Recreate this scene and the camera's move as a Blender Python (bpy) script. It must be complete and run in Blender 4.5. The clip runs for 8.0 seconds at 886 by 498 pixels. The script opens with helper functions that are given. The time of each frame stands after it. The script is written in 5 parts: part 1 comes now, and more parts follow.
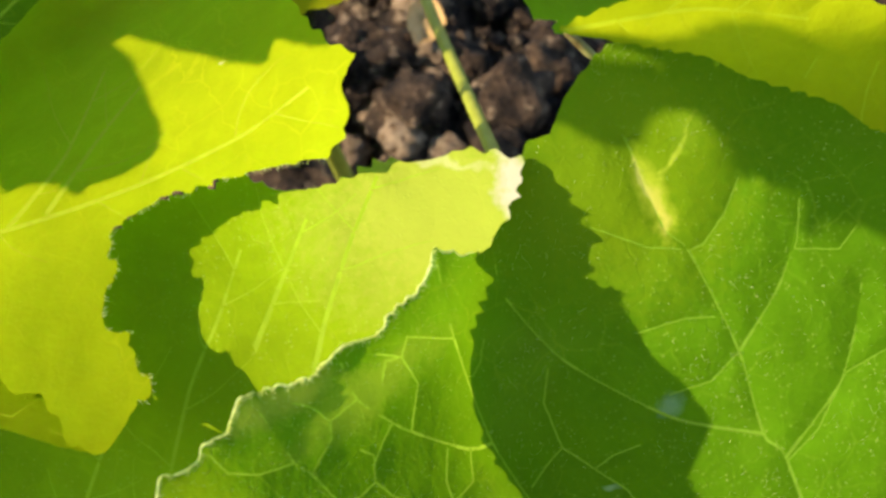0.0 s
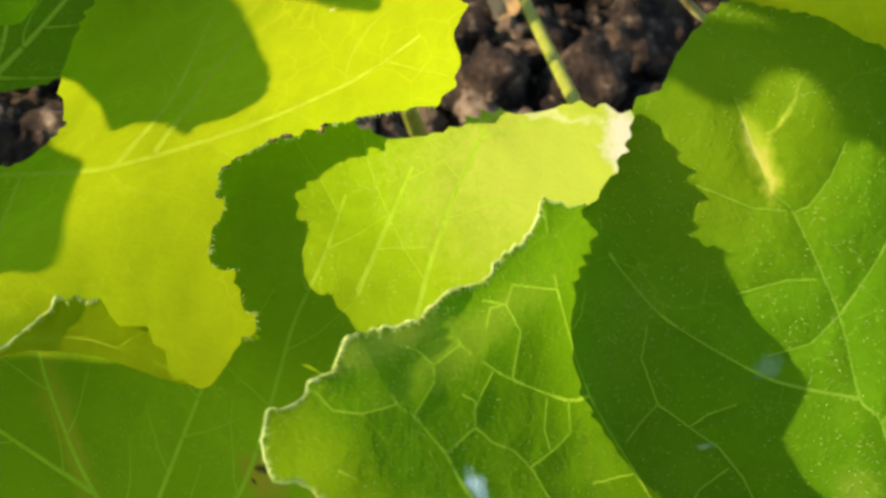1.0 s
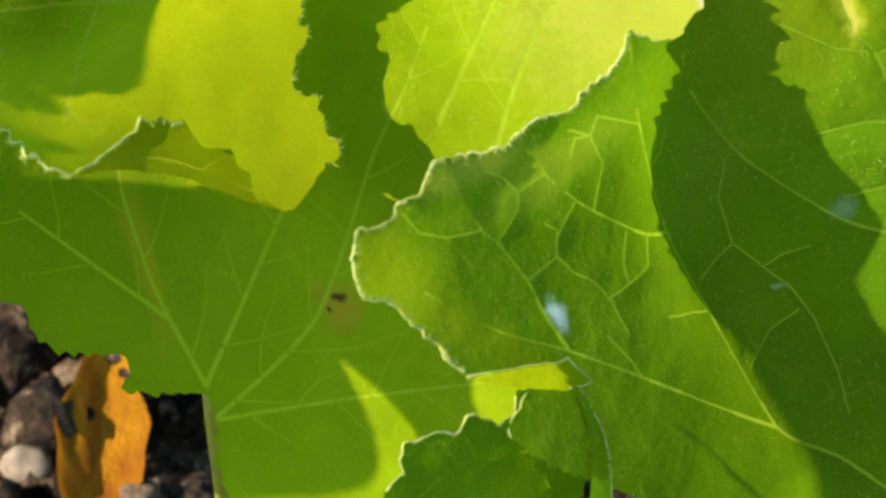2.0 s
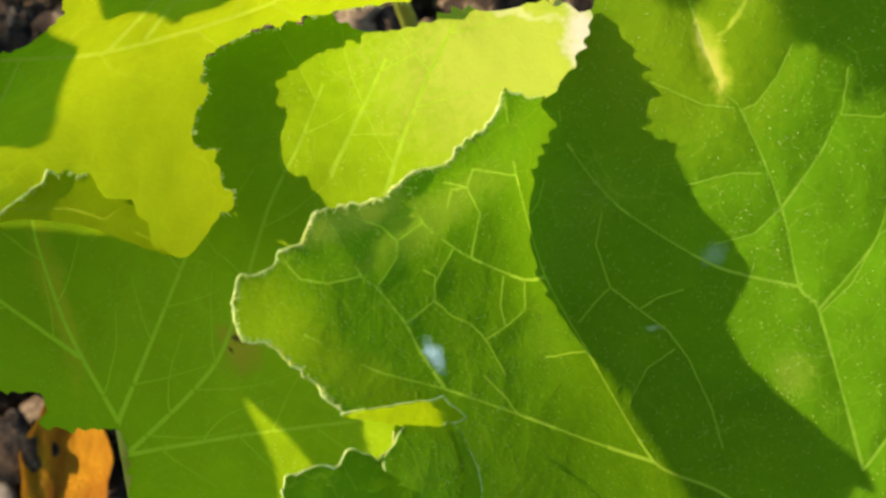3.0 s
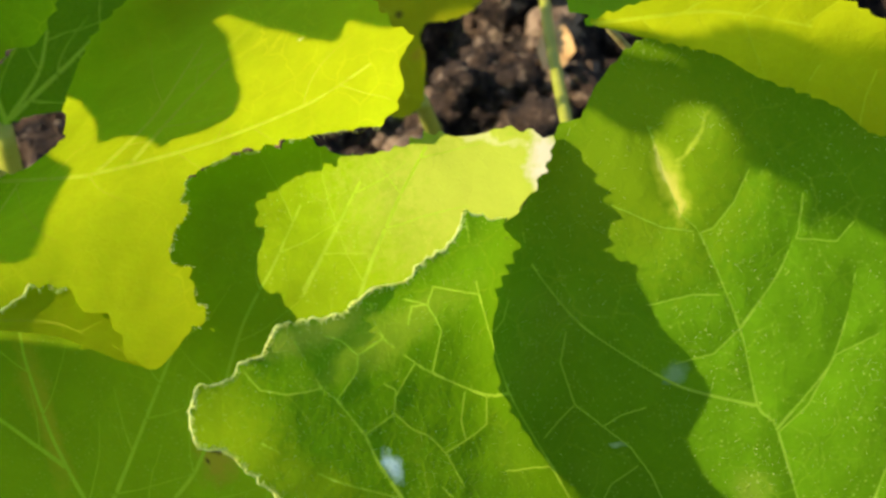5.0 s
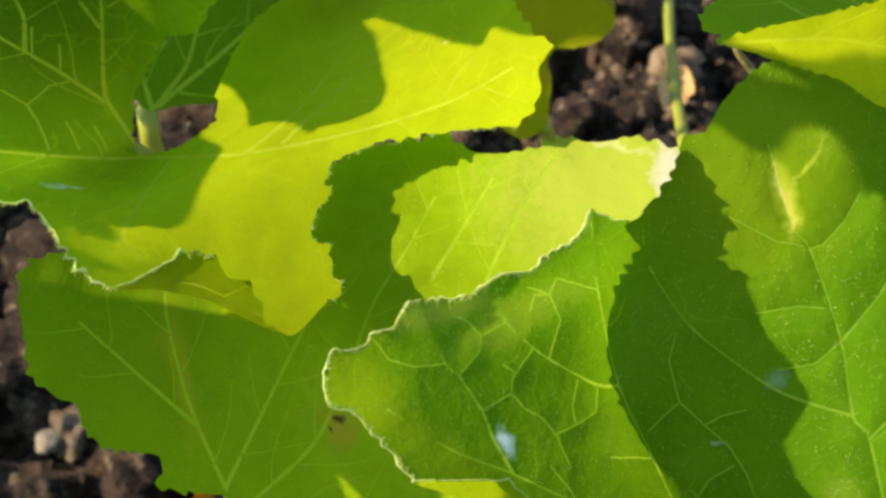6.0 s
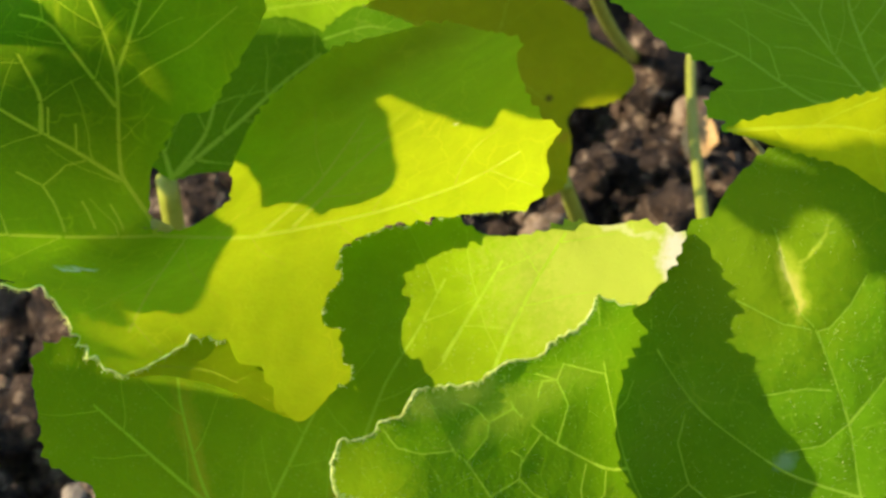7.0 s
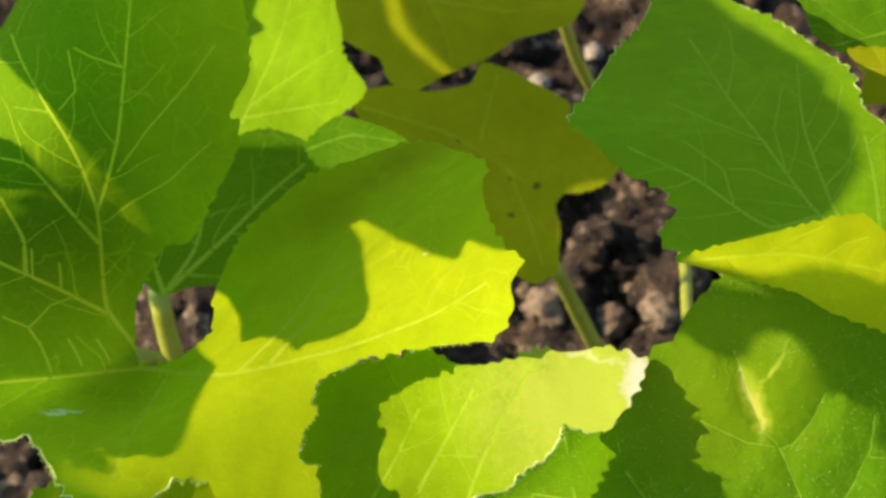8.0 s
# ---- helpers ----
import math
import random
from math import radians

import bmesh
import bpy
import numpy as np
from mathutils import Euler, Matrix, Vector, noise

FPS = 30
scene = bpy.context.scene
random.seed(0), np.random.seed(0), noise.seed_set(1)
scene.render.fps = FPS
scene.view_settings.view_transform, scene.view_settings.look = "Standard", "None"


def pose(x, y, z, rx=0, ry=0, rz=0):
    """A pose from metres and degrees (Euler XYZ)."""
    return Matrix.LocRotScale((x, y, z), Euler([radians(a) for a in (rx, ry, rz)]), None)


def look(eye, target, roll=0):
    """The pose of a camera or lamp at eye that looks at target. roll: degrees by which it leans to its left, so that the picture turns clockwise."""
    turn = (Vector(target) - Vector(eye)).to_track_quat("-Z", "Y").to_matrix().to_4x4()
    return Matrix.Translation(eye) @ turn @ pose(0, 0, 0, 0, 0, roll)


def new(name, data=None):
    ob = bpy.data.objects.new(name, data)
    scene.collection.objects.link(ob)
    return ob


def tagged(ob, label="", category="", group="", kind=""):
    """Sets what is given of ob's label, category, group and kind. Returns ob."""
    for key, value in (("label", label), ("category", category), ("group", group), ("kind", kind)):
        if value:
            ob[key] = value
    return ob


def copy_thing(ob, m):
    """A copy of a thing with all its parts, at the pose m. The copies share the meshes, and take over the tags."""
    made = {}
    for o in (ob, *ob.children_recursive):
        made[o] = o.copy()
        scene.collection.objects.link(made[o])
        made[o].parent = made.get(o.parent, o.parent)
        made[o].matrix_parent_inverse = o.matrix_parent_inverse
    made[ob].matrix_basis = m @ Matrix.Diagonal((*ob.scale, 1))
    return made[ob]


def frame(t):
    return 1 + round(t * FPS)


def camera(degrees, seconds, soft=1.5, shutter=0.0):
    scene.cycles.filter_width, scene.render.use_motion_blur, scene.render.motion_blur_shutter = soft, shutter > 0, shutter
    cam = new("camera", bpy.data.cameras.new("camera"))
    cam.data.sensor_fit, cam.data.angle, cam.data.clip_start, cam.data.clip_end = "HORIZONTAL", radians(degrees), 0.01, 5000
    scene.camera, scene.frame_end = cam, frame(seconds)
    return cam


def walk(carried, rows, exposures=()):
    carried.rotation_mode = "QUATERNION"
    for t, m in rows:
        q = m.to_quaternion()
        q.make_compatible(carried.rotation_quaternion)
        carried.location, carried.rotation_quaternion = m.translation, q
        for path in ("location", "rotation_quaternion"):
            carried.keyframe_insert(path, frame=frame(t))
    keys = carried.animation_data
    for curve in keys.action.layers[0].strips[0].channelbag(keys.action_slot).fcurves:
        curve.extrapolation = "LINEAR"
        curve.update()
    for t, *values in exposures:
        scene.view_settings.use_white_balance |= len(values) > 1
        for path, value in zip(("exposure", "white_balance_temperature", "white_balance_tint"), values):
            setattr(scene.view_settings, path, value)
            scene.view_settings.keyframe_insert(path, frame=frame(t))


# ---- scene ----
cam = camera(22.00, 8.0, soft=2.9)
PATH = (
    (0.0, pose(0.0000, 0.0000, 0.9000, 40.000, -0.000, 0.000)),
    (0.5, pose(0.0001, -0.0026, 0.8978, 40.092, -0.150, 0.694)),
    (1.0, pose(-0.0108, -0.0077, 0.8969, 39.685, -0.535, 2.611)),
    (1.5, pose(-0.0249, -0.0076, 0.8915, 37.410, -1.466, 2.937)),
    (1.7, pose(-0.0276, -0.0116, 0.8884, 36.810, -1.445, 3.452)),
    (2.8, pose(-0.0035, -0.0316, 0.9128, 37.473, -1.093, 4.142)),
    (3.0, pose(0.0011, -0.0333, 0.9163, 37.756, -1.097, 4.008)),
    (3.5, pose(0.0116, -0.0330, 0.9219, 38.229, -0.732, 4.129)),
    (4.0, pose(0.0235, -0.0318, 0.9252, 38.964, -0.611, 4.220)),
    (4.5, pose(0.0333, -0.0370, 0.9246, 39.668, -0.465, 4.287)),
    (5.0, pose(0.0299, -0.0450, 0.9269, 41.205, 0.345, 5.974)),
    (5.2, pose(0.0280, -0.0510, 0.9301, 41.821, -0.227, 7.388)),
    (6.3, pose(0.0280, -0.0806, 0.9458, 42.326, -0.494, 11.434)),
    (6.5, pose(0.0282, -0.0810, 0.9448, 42.447, -0.431, 11.663)),
    (7.0, pose(0.0327, -0.0684, 0.9563, 42.954, 0.172, 11.252)),
    (7.5, pose(0.0429, -0.0635, 0.9723, 43.099, 1.208, 10.444)),
    (8.0, pose(0.0463, -0.0595, 0.9842, 43.840, 2.406, 9.861)),
)
cam.data.dof.use_dof, cam.data.dof.focus_distance, cam.data.dof.aperture_fstop = True, 0.53, 46.0
walk(cam, PATH, exposures=((0.0, 1.62), (0.6, 1.53), (6.0, 1.54), (8.0, 1.58)))

from mathutils.geometry import delaunay_2d_cdt

# ---- light ----
SUN_WAY = Vector((0.838, 0.178, -0.515)).normalized()
world = bpy.data.worlds.new("world")
scene.world = world
world.use_nodes = True
sky = world.node_tree.nodes.new("ShaderNodeTexSky")
sky.sky_type, sky.sun_disc = "NISHITA", False
sky.ozone_density, sky.dust_density = 2.2, 0.3
sky.sun_elevation = math.asin(-SUN_WAY.z)
sky.sun_rotation = math.atan2(-SUN_WAY.x, -SUN_WAY.y)
background = world.node_tree.nodes["Background"]
background.inputs["Strength"].default_value = 0.145
world.node_tree.links.new(sky.outputs[0], background.inputs["Color"])
sun = new("sun", bpy.data.lights.new("sun", "SUN"))
sun.data.energy, sun.data.angle, sun.data.color = 4.6, radians(0.53), (1.0, 0.91, 0.74)
sun.matrix_world = look((-0.9, -0.1, 1.4), Vector((-0.9, -0.1, 1.4)) + SUN_WAY)


# ---- materials ----
class Nodes:
    """A short way to write node trees."""

    def __init__(self, name):
        self.material = bpy.data.materials.new(name)
        self.material.use_nodes = True
        self.tree = self.material.node_tree
        self.tree.nodes.clear()

    def add(self, kind, values=(), **settings):
        node = self.tree.nodes.new(kind)
        for key, value in settings.items():
            setattr(node, key, value)
        for key, value in dict(values).items():
            if isinstance(value, bpy.types.NodeSocket):
                self.tree.links.new(value, node.inputs[key])
            else:
                node.inputs[key].default_value = value
        return node

    def math(self, operation, a, b=0.0, clamp=False):
        return self.add("ShaderNodeMath", {0: a, 1: b}, operation=operation, use_clamp=clamp).outputs[0]

    def mix(self, factor, a, b, blend="MIX"):
        return self.add("ShaderNodeMix", {0: factor, 6: a, 7: b}, data_type="RGBA", blend_type=blend).outputs[2]

    def ramp(self, value, low, high):
        return self.add("ShaderNodeMapRange", {0: value, 1: low, 2: high}, clamp=True).outputs[0]

    def noise(self, vector, scale, detail=3.0, rough=0.55):
        return self.add("ShaderNodeTexNoise", {"Vector": vector, "Scale": scale, "Detail": detail, "Roughness": rough}).outputs["Fac"]

    def cells(self, vector, scale, feature="F1"):
        return self.add("ShaderNodeTexVoronoi", {"Vector": vector, "Scale": scale}, feature=feature)

    def finish(self, surface):
        self.add("ShaderNodeOutputMaterial", {"Surface": surface})
        return self.material


def rgb(r, g, b):
    return (r, g, b, 1.0)


def leaf_material(name, face, through_face, old=(0.30, 0.30, 0.03), age=0.15, net=0.5, clear=0.5, speck=1.0, gloss=0.7, relief=0.5, stains_and_shade=()):
    """Living leaf: reflecting face, light that shines through, a net of fine veins, hair bases, old patches
    and marks, either stain or painted shade (place on the leaf and reach in centimetres, stretch along x and y, colour,
    strength)."""
    n = Nodes(name)
    where = n.add("ShaderNodeTexCoord").outputs["Object"]
    wobble = n.add("ShaderNodeTexNoise", {"Vector": where, "Scale": 110.0, "Detail": 2.0}).outputs["Color"]
    bent = n.add("ShaderNodeVectorMath", {0: wobble, 1: (0.007, 0.007, 0.007)}, operation="MULTIPLY").outputs[0]
    bent = n.add("ShaderNodeVectorMath", {0: where, 1: bent}, operation="ADD").outputs[0]
    flat = n.add("ShaderNodeVectorMath", {0: bent, 1: (1.0, 1.0, 0.0)}, operation="MULTIPLY").outputs[0]
    wide = n.ramp(n.cells(flat, 105.0, "DISTANCE_TO_EDGE").outputs["Distance"], 0.03, 0.0)
    fine = n.ramp(n.cells(flat, 400.0, "DISTANCE_TO_EDGE").outputs["Distance"], 0.08, 0.0)
    fading = n.ramp(n.noise(where, 45.0), 0.4, 0.65)
    web = n.math("MAXIMUM", n.math("MULTIPLY", wide, fading), n.math("MULTIPLY", fine, 0.16))
    web = n.math("MULTIPLY", web, net)
    cloud = n.ramp(n.noise(where, 28.0, 4.0), 0.3, 0.72)
    grain = n.noise(where, 900.0, 2.0)
    patch = n.math("MULTIPLY", n.ramp(n.noise(where, 17.0, 5.0, 0.65), 0.55, 0.8), age)
    dots = n.cells(where, 850.0)
    dot = n.math("MULTIPLY", n.ramp(dots.outputs["Distance"], 0.3, 0.08), n.ramp(n.noise(where, 160.0), 0.36, 0.56))
    dot = n.math("MULTIPLY", dot, n.ramp(dots.outputs["Color"], 0.25, 0.5))

    def stained_and_shaded(face_colour, glow, some):
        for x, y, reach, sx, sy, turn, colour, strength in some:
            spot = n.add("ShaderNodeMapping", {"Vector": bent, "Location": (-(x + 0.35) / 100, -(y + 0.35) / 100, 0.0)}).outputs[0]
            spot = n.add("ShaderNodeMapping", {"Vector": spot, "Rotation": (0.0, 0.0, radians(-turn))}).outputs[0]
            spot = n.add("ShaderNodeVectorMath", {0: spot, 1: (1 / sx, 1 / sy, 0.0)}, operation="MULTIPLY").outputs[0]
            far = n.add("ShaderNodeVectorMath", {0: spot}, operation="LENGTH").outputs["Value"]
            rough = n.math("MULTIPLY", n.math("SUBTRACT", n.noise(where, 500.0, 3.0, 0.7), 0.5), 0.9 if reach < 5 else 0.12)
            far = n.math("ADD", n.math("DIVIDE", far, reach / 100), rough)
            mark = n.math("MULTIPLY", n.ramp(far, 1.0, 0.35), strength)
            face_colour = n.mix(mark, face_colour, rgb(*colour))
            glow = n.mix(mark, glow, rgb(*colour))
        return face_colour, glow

    face_colour = n.mix(cloud, rgb(*[c * 0.85 for c in face]), rgb(*[min(1, c * 1.15) for c in face]))
    face_colour = n.mix(n.math("MULTIPLY", grain, 0.3), face_colour, rgb(*[c * 0.6 for c in face]))
    mottle = n.ramp(n.noise(where, 170.0, 4.0, 0.65), 0.35, 0.7)
    face_colour = n.mix(n.math("MULTIPLY", mottle, 0.5), face_colour, rgb(*[c * 0.72 for c in face]))
    face_colour = n.mix(patch, face_colour, rgb(*old))
    glow = n.mix(cloud, rgb(*[c * 0.85 for c in through_face]), rgb(*[min(1, c * 1.12) for c in through_face]))
    glow = n.mix(n.math("MULTIPLY", mottle, 0.3), glow, rgb(*[c * 0.75 for c in through_face]))
    glow = n.mix(patch, glow, rgb(*old))
    # Wide marks, over 5 cm, put shade and greener growth under the vein net.
    face_colour, glow = stained_and_shaded(face_colour, glow, [spot for spot in stains_and_shade if spot[2] > 5])
    face_colour = n.mix(web, face_colour, rgb(face[0] * 1.6 + 0.03, face[1] * 1.3 + 0.03, face[2] + 0.01))
    face_colour = n.mix(n.math("MULTIPLY", dot, 0.5 * speck, True), face_colour, rgb(0.40, 0.50, 0.06))
    glow = n.mix(n.math("MULTIPLY", web, 1.3, True), glow, rgb(through_face[0] * 2.0 + 0.08, through_face[1] * 1.4 + 0.06, through_face[2] + 0.01))
    face_colour, glow = stained_and_shaded(face_colour, glow, [spot for spot in stains_and_shade if spot[2] <= 5])
    height = n.math("ADD", n.math("MULTIPLY", grain, 0.3), n.math("MULTIPLY", wide, -0.1))
    height = n.math("ADD", height, n.math("MULTIPLY", n.noise(where, 300.0, 3.0), 0.8))
    height = n.math("ADD", height, n.math("MULTIPLY", dot, 0.3))
    bump = n.add("ShaderNodeBump", {"Strength": relief, "Distance": 0.0008, "Height": height}).outputs[0]
    front = n.add("ShaderNodeBsdfPrincipled", {"Base Color": face_colour, "Roughness": gloss, "Normal": bump, "IOR": 1.07})
    back = n.add("ShaderNodeBsdfTranslucent", {"Color": glow, "Normal": bump})
    both = n.add("ShaderNodeMixShader", {0: clear, 1: front.outputs[0], 2: back.outputs[0]})
    return n.finish(both.outputs[0])


def plain_material(name, a, b, scale=60.0, roughness=0.55, relief=0.3, depth=0.001, clear=0.0, specular=0.3):
    n = Nodes(name)
    where = n.add("ShaderNodeTexCoord").outputs["Object"]
    big = n.ramp(n.noise(where, scale, 5.0), 0.32, 0.7)
    small = n.noise(where, scale * 9.0, 3.0)
    colour = n.mix(big, rgb(*a), rgb(*b))
    colour = n.mix(n.math("MULTIPLY", small, 0.4), colour, rgb(*[c * 0.5 for c in a]))
    height = n.math("ADD", n.math("MULTIPLY", big, 0.6), small)
    bump = n.add("ShaderNodeBump", {"Strength": relief, "Distance": depth, "Height": height}).outputs[0]
    shell = n.add("ShaderNodeBsdfPrincipled", {"Base Color": colour, "Roughness": roughness, "Normal": bump, "Specular IOR Level": specular}).outputs[0]
    if clear:
        through_it = n.add("ShaderNodeBsdfTranslucent", {"Color": colour}).outputs[0]
        shell = n.add("ShaderNodeMixShader", {0: clear, 1: shell, 2: through_it}).outputs[0]
    return n.finish(shell)


def soil_material(name="soil", size=1.0):
    n = Nodes(name)
    where = n.add("ShaderNodeTexCoord").outputs["Object"]
    clod = n.ramp(n.noise(where, 38.0 * size, 6.0, 0.7), 0.42, 0.74)
    crumb = n.noise(where, 260.0 * size, 5.0, 0.7)
    pale = n.ramp(n.noise(where, 75.0 * size, 4.0), 0.57, 0.72)
    # Near-black paints in shadow between clods, the pale tone sunlit crumbs.
    colour = n.mix(clod, rgb(0.008, 0.004, 0.002), rgb(0.24, 0.140, 0.075))
    colour = n.mix(n.math("MULTIPLY", pale, 0.8), colour, rgb(0.62, 0.42, 0.25))
    colour = n.mix(n.math("MULTIPLY", n.ramp(crumb, 0.4, 0.62), 0.6), colour, rgb(0.03, 0.018, 0.01))
    height = n.math("ADD", n.math("MULTIPLY", clod, 1.2), n.math("MULTIPLY", crumb, 0.8))
    bump = n.add("ShaderNodeBump", {"Strength": 1.0, "Distance": 0.012, "Height": height}).outputs[0]
    return n.finish(n.add("ShaderNodeBsdfPrincipled", {"Base Color": colour, "Roughness": 0.95, "Normal": bump, "Specular IOR Level": 0.15}).outputs[0])


GREEN_FACE, GREEN_GLOW = (0.080, 0.178, 0.003), (0.17, 0.31, 0.003)
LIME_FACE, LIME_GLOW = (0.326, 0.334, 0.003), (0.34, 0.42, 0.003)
FRESH_FACE, FRESH_GLOW = (0.208, 0.275, 0.003), (0.18, 0.46, 0.003)
OLIVE_FACE, OLIVE_GLOW = (0.29, 0.285, 0.004), (0.30, 0.30, 0.004)
WHITE_FLECK, SCAR = (0.62, 0.70, 0.62), (0.50, 0.46, 0.06)
GREEN = leaf_material("mature_green_leaf", GREEN_FACE, GREEN_GLOW, age=0.15, net=0.5, clear=0.42)
# The 11 cm mark: greener back lobes, darkened further to paint in their shade.
FUNNEL = leaf_material("funnel_young_leaf", LIME_FACE, (0.38, 0.74, 0.006), old=(0.40, 0.40, 0.01), age=0.1, net=0.2, clear=0.48, speck=0.35, relief=0.25, stains_and_shade=[
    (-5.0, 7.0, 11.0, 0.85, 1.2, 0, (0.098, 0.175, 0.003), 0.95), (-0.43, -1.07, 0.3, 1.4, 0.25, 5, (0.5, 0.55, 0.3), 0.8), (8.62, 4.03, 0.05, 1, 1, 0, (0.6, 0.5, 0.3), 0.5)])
# Colour of the ragged leaf's folded lobe, yellowed to imitate light shining through.
LIT_LIME = leaf_material("young_lime_leaf", LIME_FACE, LIME_GLOW, old=(0.40, 0.40, 0.01), age=0.1, net=0.12, clear=0.42, speck=0.3, relief=0.3)
BACK = leaf_material("fresh_back_leaf", (0.165, 0.25, 0.003), (0.17, 0.43, 0.003), age=0.15, net=0.2, clear=0.42, speck=0.6)
# Lighter and clearer than its leaves, to imitate light on shaded curled lobes.
BRIGHTENED = leaf_material("young_sheer_lobe", (0.255, 0.31, 0.003), (0.46, 0.56, 0.004), old=(0.40, 0.40, 0.01), age=0.1, net=0.12, clear=0.68, speck=0.3, relief=0.3)
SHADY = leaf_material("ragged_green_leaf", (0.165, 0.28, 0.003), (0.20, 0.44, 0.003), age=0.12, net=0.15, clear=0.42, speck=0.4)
SCARRED = leaf_material("mature_scarred_leaf", GREEN_FACE, GREEN_GLOW, age=0.2, net=0.3, clear=0.42, speck=1.1, relief=0.5, stains_and_shade=[
    (0.7, 4.1, 3.6, 0.9, 1.0, 0, (0.165, 0.235, 0.004), 0.75),
    (1.42, 3.46, 1.0, 1.25, 0.34, -65, (0.36, 0.40, 0.02), 0.75), (1.30, 3.57, 1.0, 1.1, 0.07, -63, (0.46, 0.43, 0.08), 0.8), (1.55, 3.15, 1.0, 0.55, 0.13, -70, (0.52, 0.44, 0.06), 0.75),
    (1.84, 4.45, 1.0, 0.9, 0.10, 67, (0.42, 0.46, 0.03), 0.8), (2.0, 4.75, 1.0, 0.7, 0.5, 60, (0.20, 0.30, 0.01), 0.5),
    (1.95, -0.85, 0.34, 1.1, 0.8, -37, WHITE_FLECK, 0.13), (-4.28, -3.09, 0.38, 1.15, 0.75, -60, WHITE_FLECK, 0.9), (0.89, -2.61, 0.22, 1.3, 0.5, 0, (0.4, 0.5, 0.2), 0.5),
    (3.93, -3.33, 0.55, 1.0, 1.0, 0, SCAR, 0.12), (7.79, 0.29, 0.9, 0.5, 1.5, 20, (0.33, 0.36, 0.02), 0.3), (-4.41, -0.22, 1.0, 2.4, 0.6, 35, (0.30, 0.34, 0.02), 0.45),
    (-6.29, -0.37, 0.8, 2.4, 0.5, 20, (0.33, 0.34, 0.03), 0.5), (-7.7, -2.3, 1.6, 0.8, 1.2, 30, (0.30, 0.35, 0.004), 0.5), (-5.6, -3.5, 1.2, 2.2, 0.5, -28, (0.25, 0.30, 0.004), 0.4)])
# The 6.5 cm mark paints shade into the lower left of this leaf.
BLEACHED = leaf_material("fresh_bleached_leaf", FRESH_FACE, FRESH_GLOW, age=0.1, net=0.12, clear=0.42, speck=1.0, relief=0.45, stains_and_shade=[
    (6.6, 4.2, 3.2, 1.1, 0.9, 10, (0.33, 0.33, 0.04), 0.65), (8.0, 4.6, 0.8, 0.5, 1.4, 10, (0.46, 0.375, 0.27), 0.85), (6.6, 5.15, 0.8, 1.6, 0.14, -8, (0.55, 0.46, 0.28), 0.3),
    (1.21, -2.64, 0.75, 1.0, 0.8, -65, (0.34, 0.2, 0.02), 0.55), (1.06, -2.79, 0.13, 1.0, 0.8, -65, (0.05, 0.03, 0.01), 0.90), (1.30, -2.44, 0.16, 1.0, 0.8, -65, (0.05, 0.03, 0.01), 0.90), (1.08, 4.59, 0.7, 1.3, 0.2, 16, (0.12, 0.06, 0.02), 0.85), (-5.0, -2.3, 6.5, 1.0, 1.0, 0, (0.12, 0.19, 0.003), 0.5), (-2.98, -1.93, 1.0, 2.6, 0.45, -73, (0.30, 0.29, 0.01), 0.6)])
SPOTTED = leaf_material("fading_spotted_leaf", OLIVE_FACE, OLIVE_GLOW, old=(0.33, 0.24, 0.01), age=0.4, net=0.1, clear=0.5, speck=0.1, stains_and_shade=[
    (0.97, -2.66, 0.16, 1, 1, 0, (0.06, 0.04, 0.01), 0.8), (2.13, -2.81, 0.26, 1, 0.8, 0, (0.06, 0.04, 0.01), 0.85), (1.12, -4.18, 0.2, 1, 1, 0, (0.06, 0.04, 0.01), 0.8),
    (-1.56, -1.11, 0.15, 1, 1, 0, (0.08, 0.05, 0.01), 0.8), (3.0, -4.4, 0.3, 1, 1, 0, (0.30, 0.20, 0.01), 0.7)])
# Lets much green through, to tint the shade below the added unseen leaves.
SHADE_LEAF = leaf_material("mature_canopy_leaf", (0.06, 0.19, 0.003), (0.06, 0.70, 0.003), age=0.1, net=0.1, clear=0.85)
OLIVE = leaf_material("fading_olive_leaf", OLIVE_FACE, OLIVE_GLOW, old=(0.33, 0.24, 0.01), age=0.5, net=0.1, clear=0.5, speck=0.1)
RIM = plain_material("dry_leaf_margin", (0.88, 0.88, 0.24), (0.95, 0.95, 0.46), 160.0, 0.7, 0.2, 0.0002, clear=0.65)
HAIR = plain_material("pale_leaf_hair", (0.52, 0.60, 0.12), (0.72, 0.78, 0.26), 160.0, 0.5, 0.1, 0.0001, clear=0.4)
STEM = plain_material("petiole_skin", (0.22, 0.22, 0.015), (0.29, 0.28, 0.03), 80.0, 0.5, 0.3, 0.0006, clear=0.15)
CRISP = plain_material("crisp_dead_edge", (0.03, 0.015, 0.005), (0.12, 0.06, 0.02), 200.0, 0.8)
SOIL, CLOD = soil_material(), soil_material("clod_soil", 0.03)


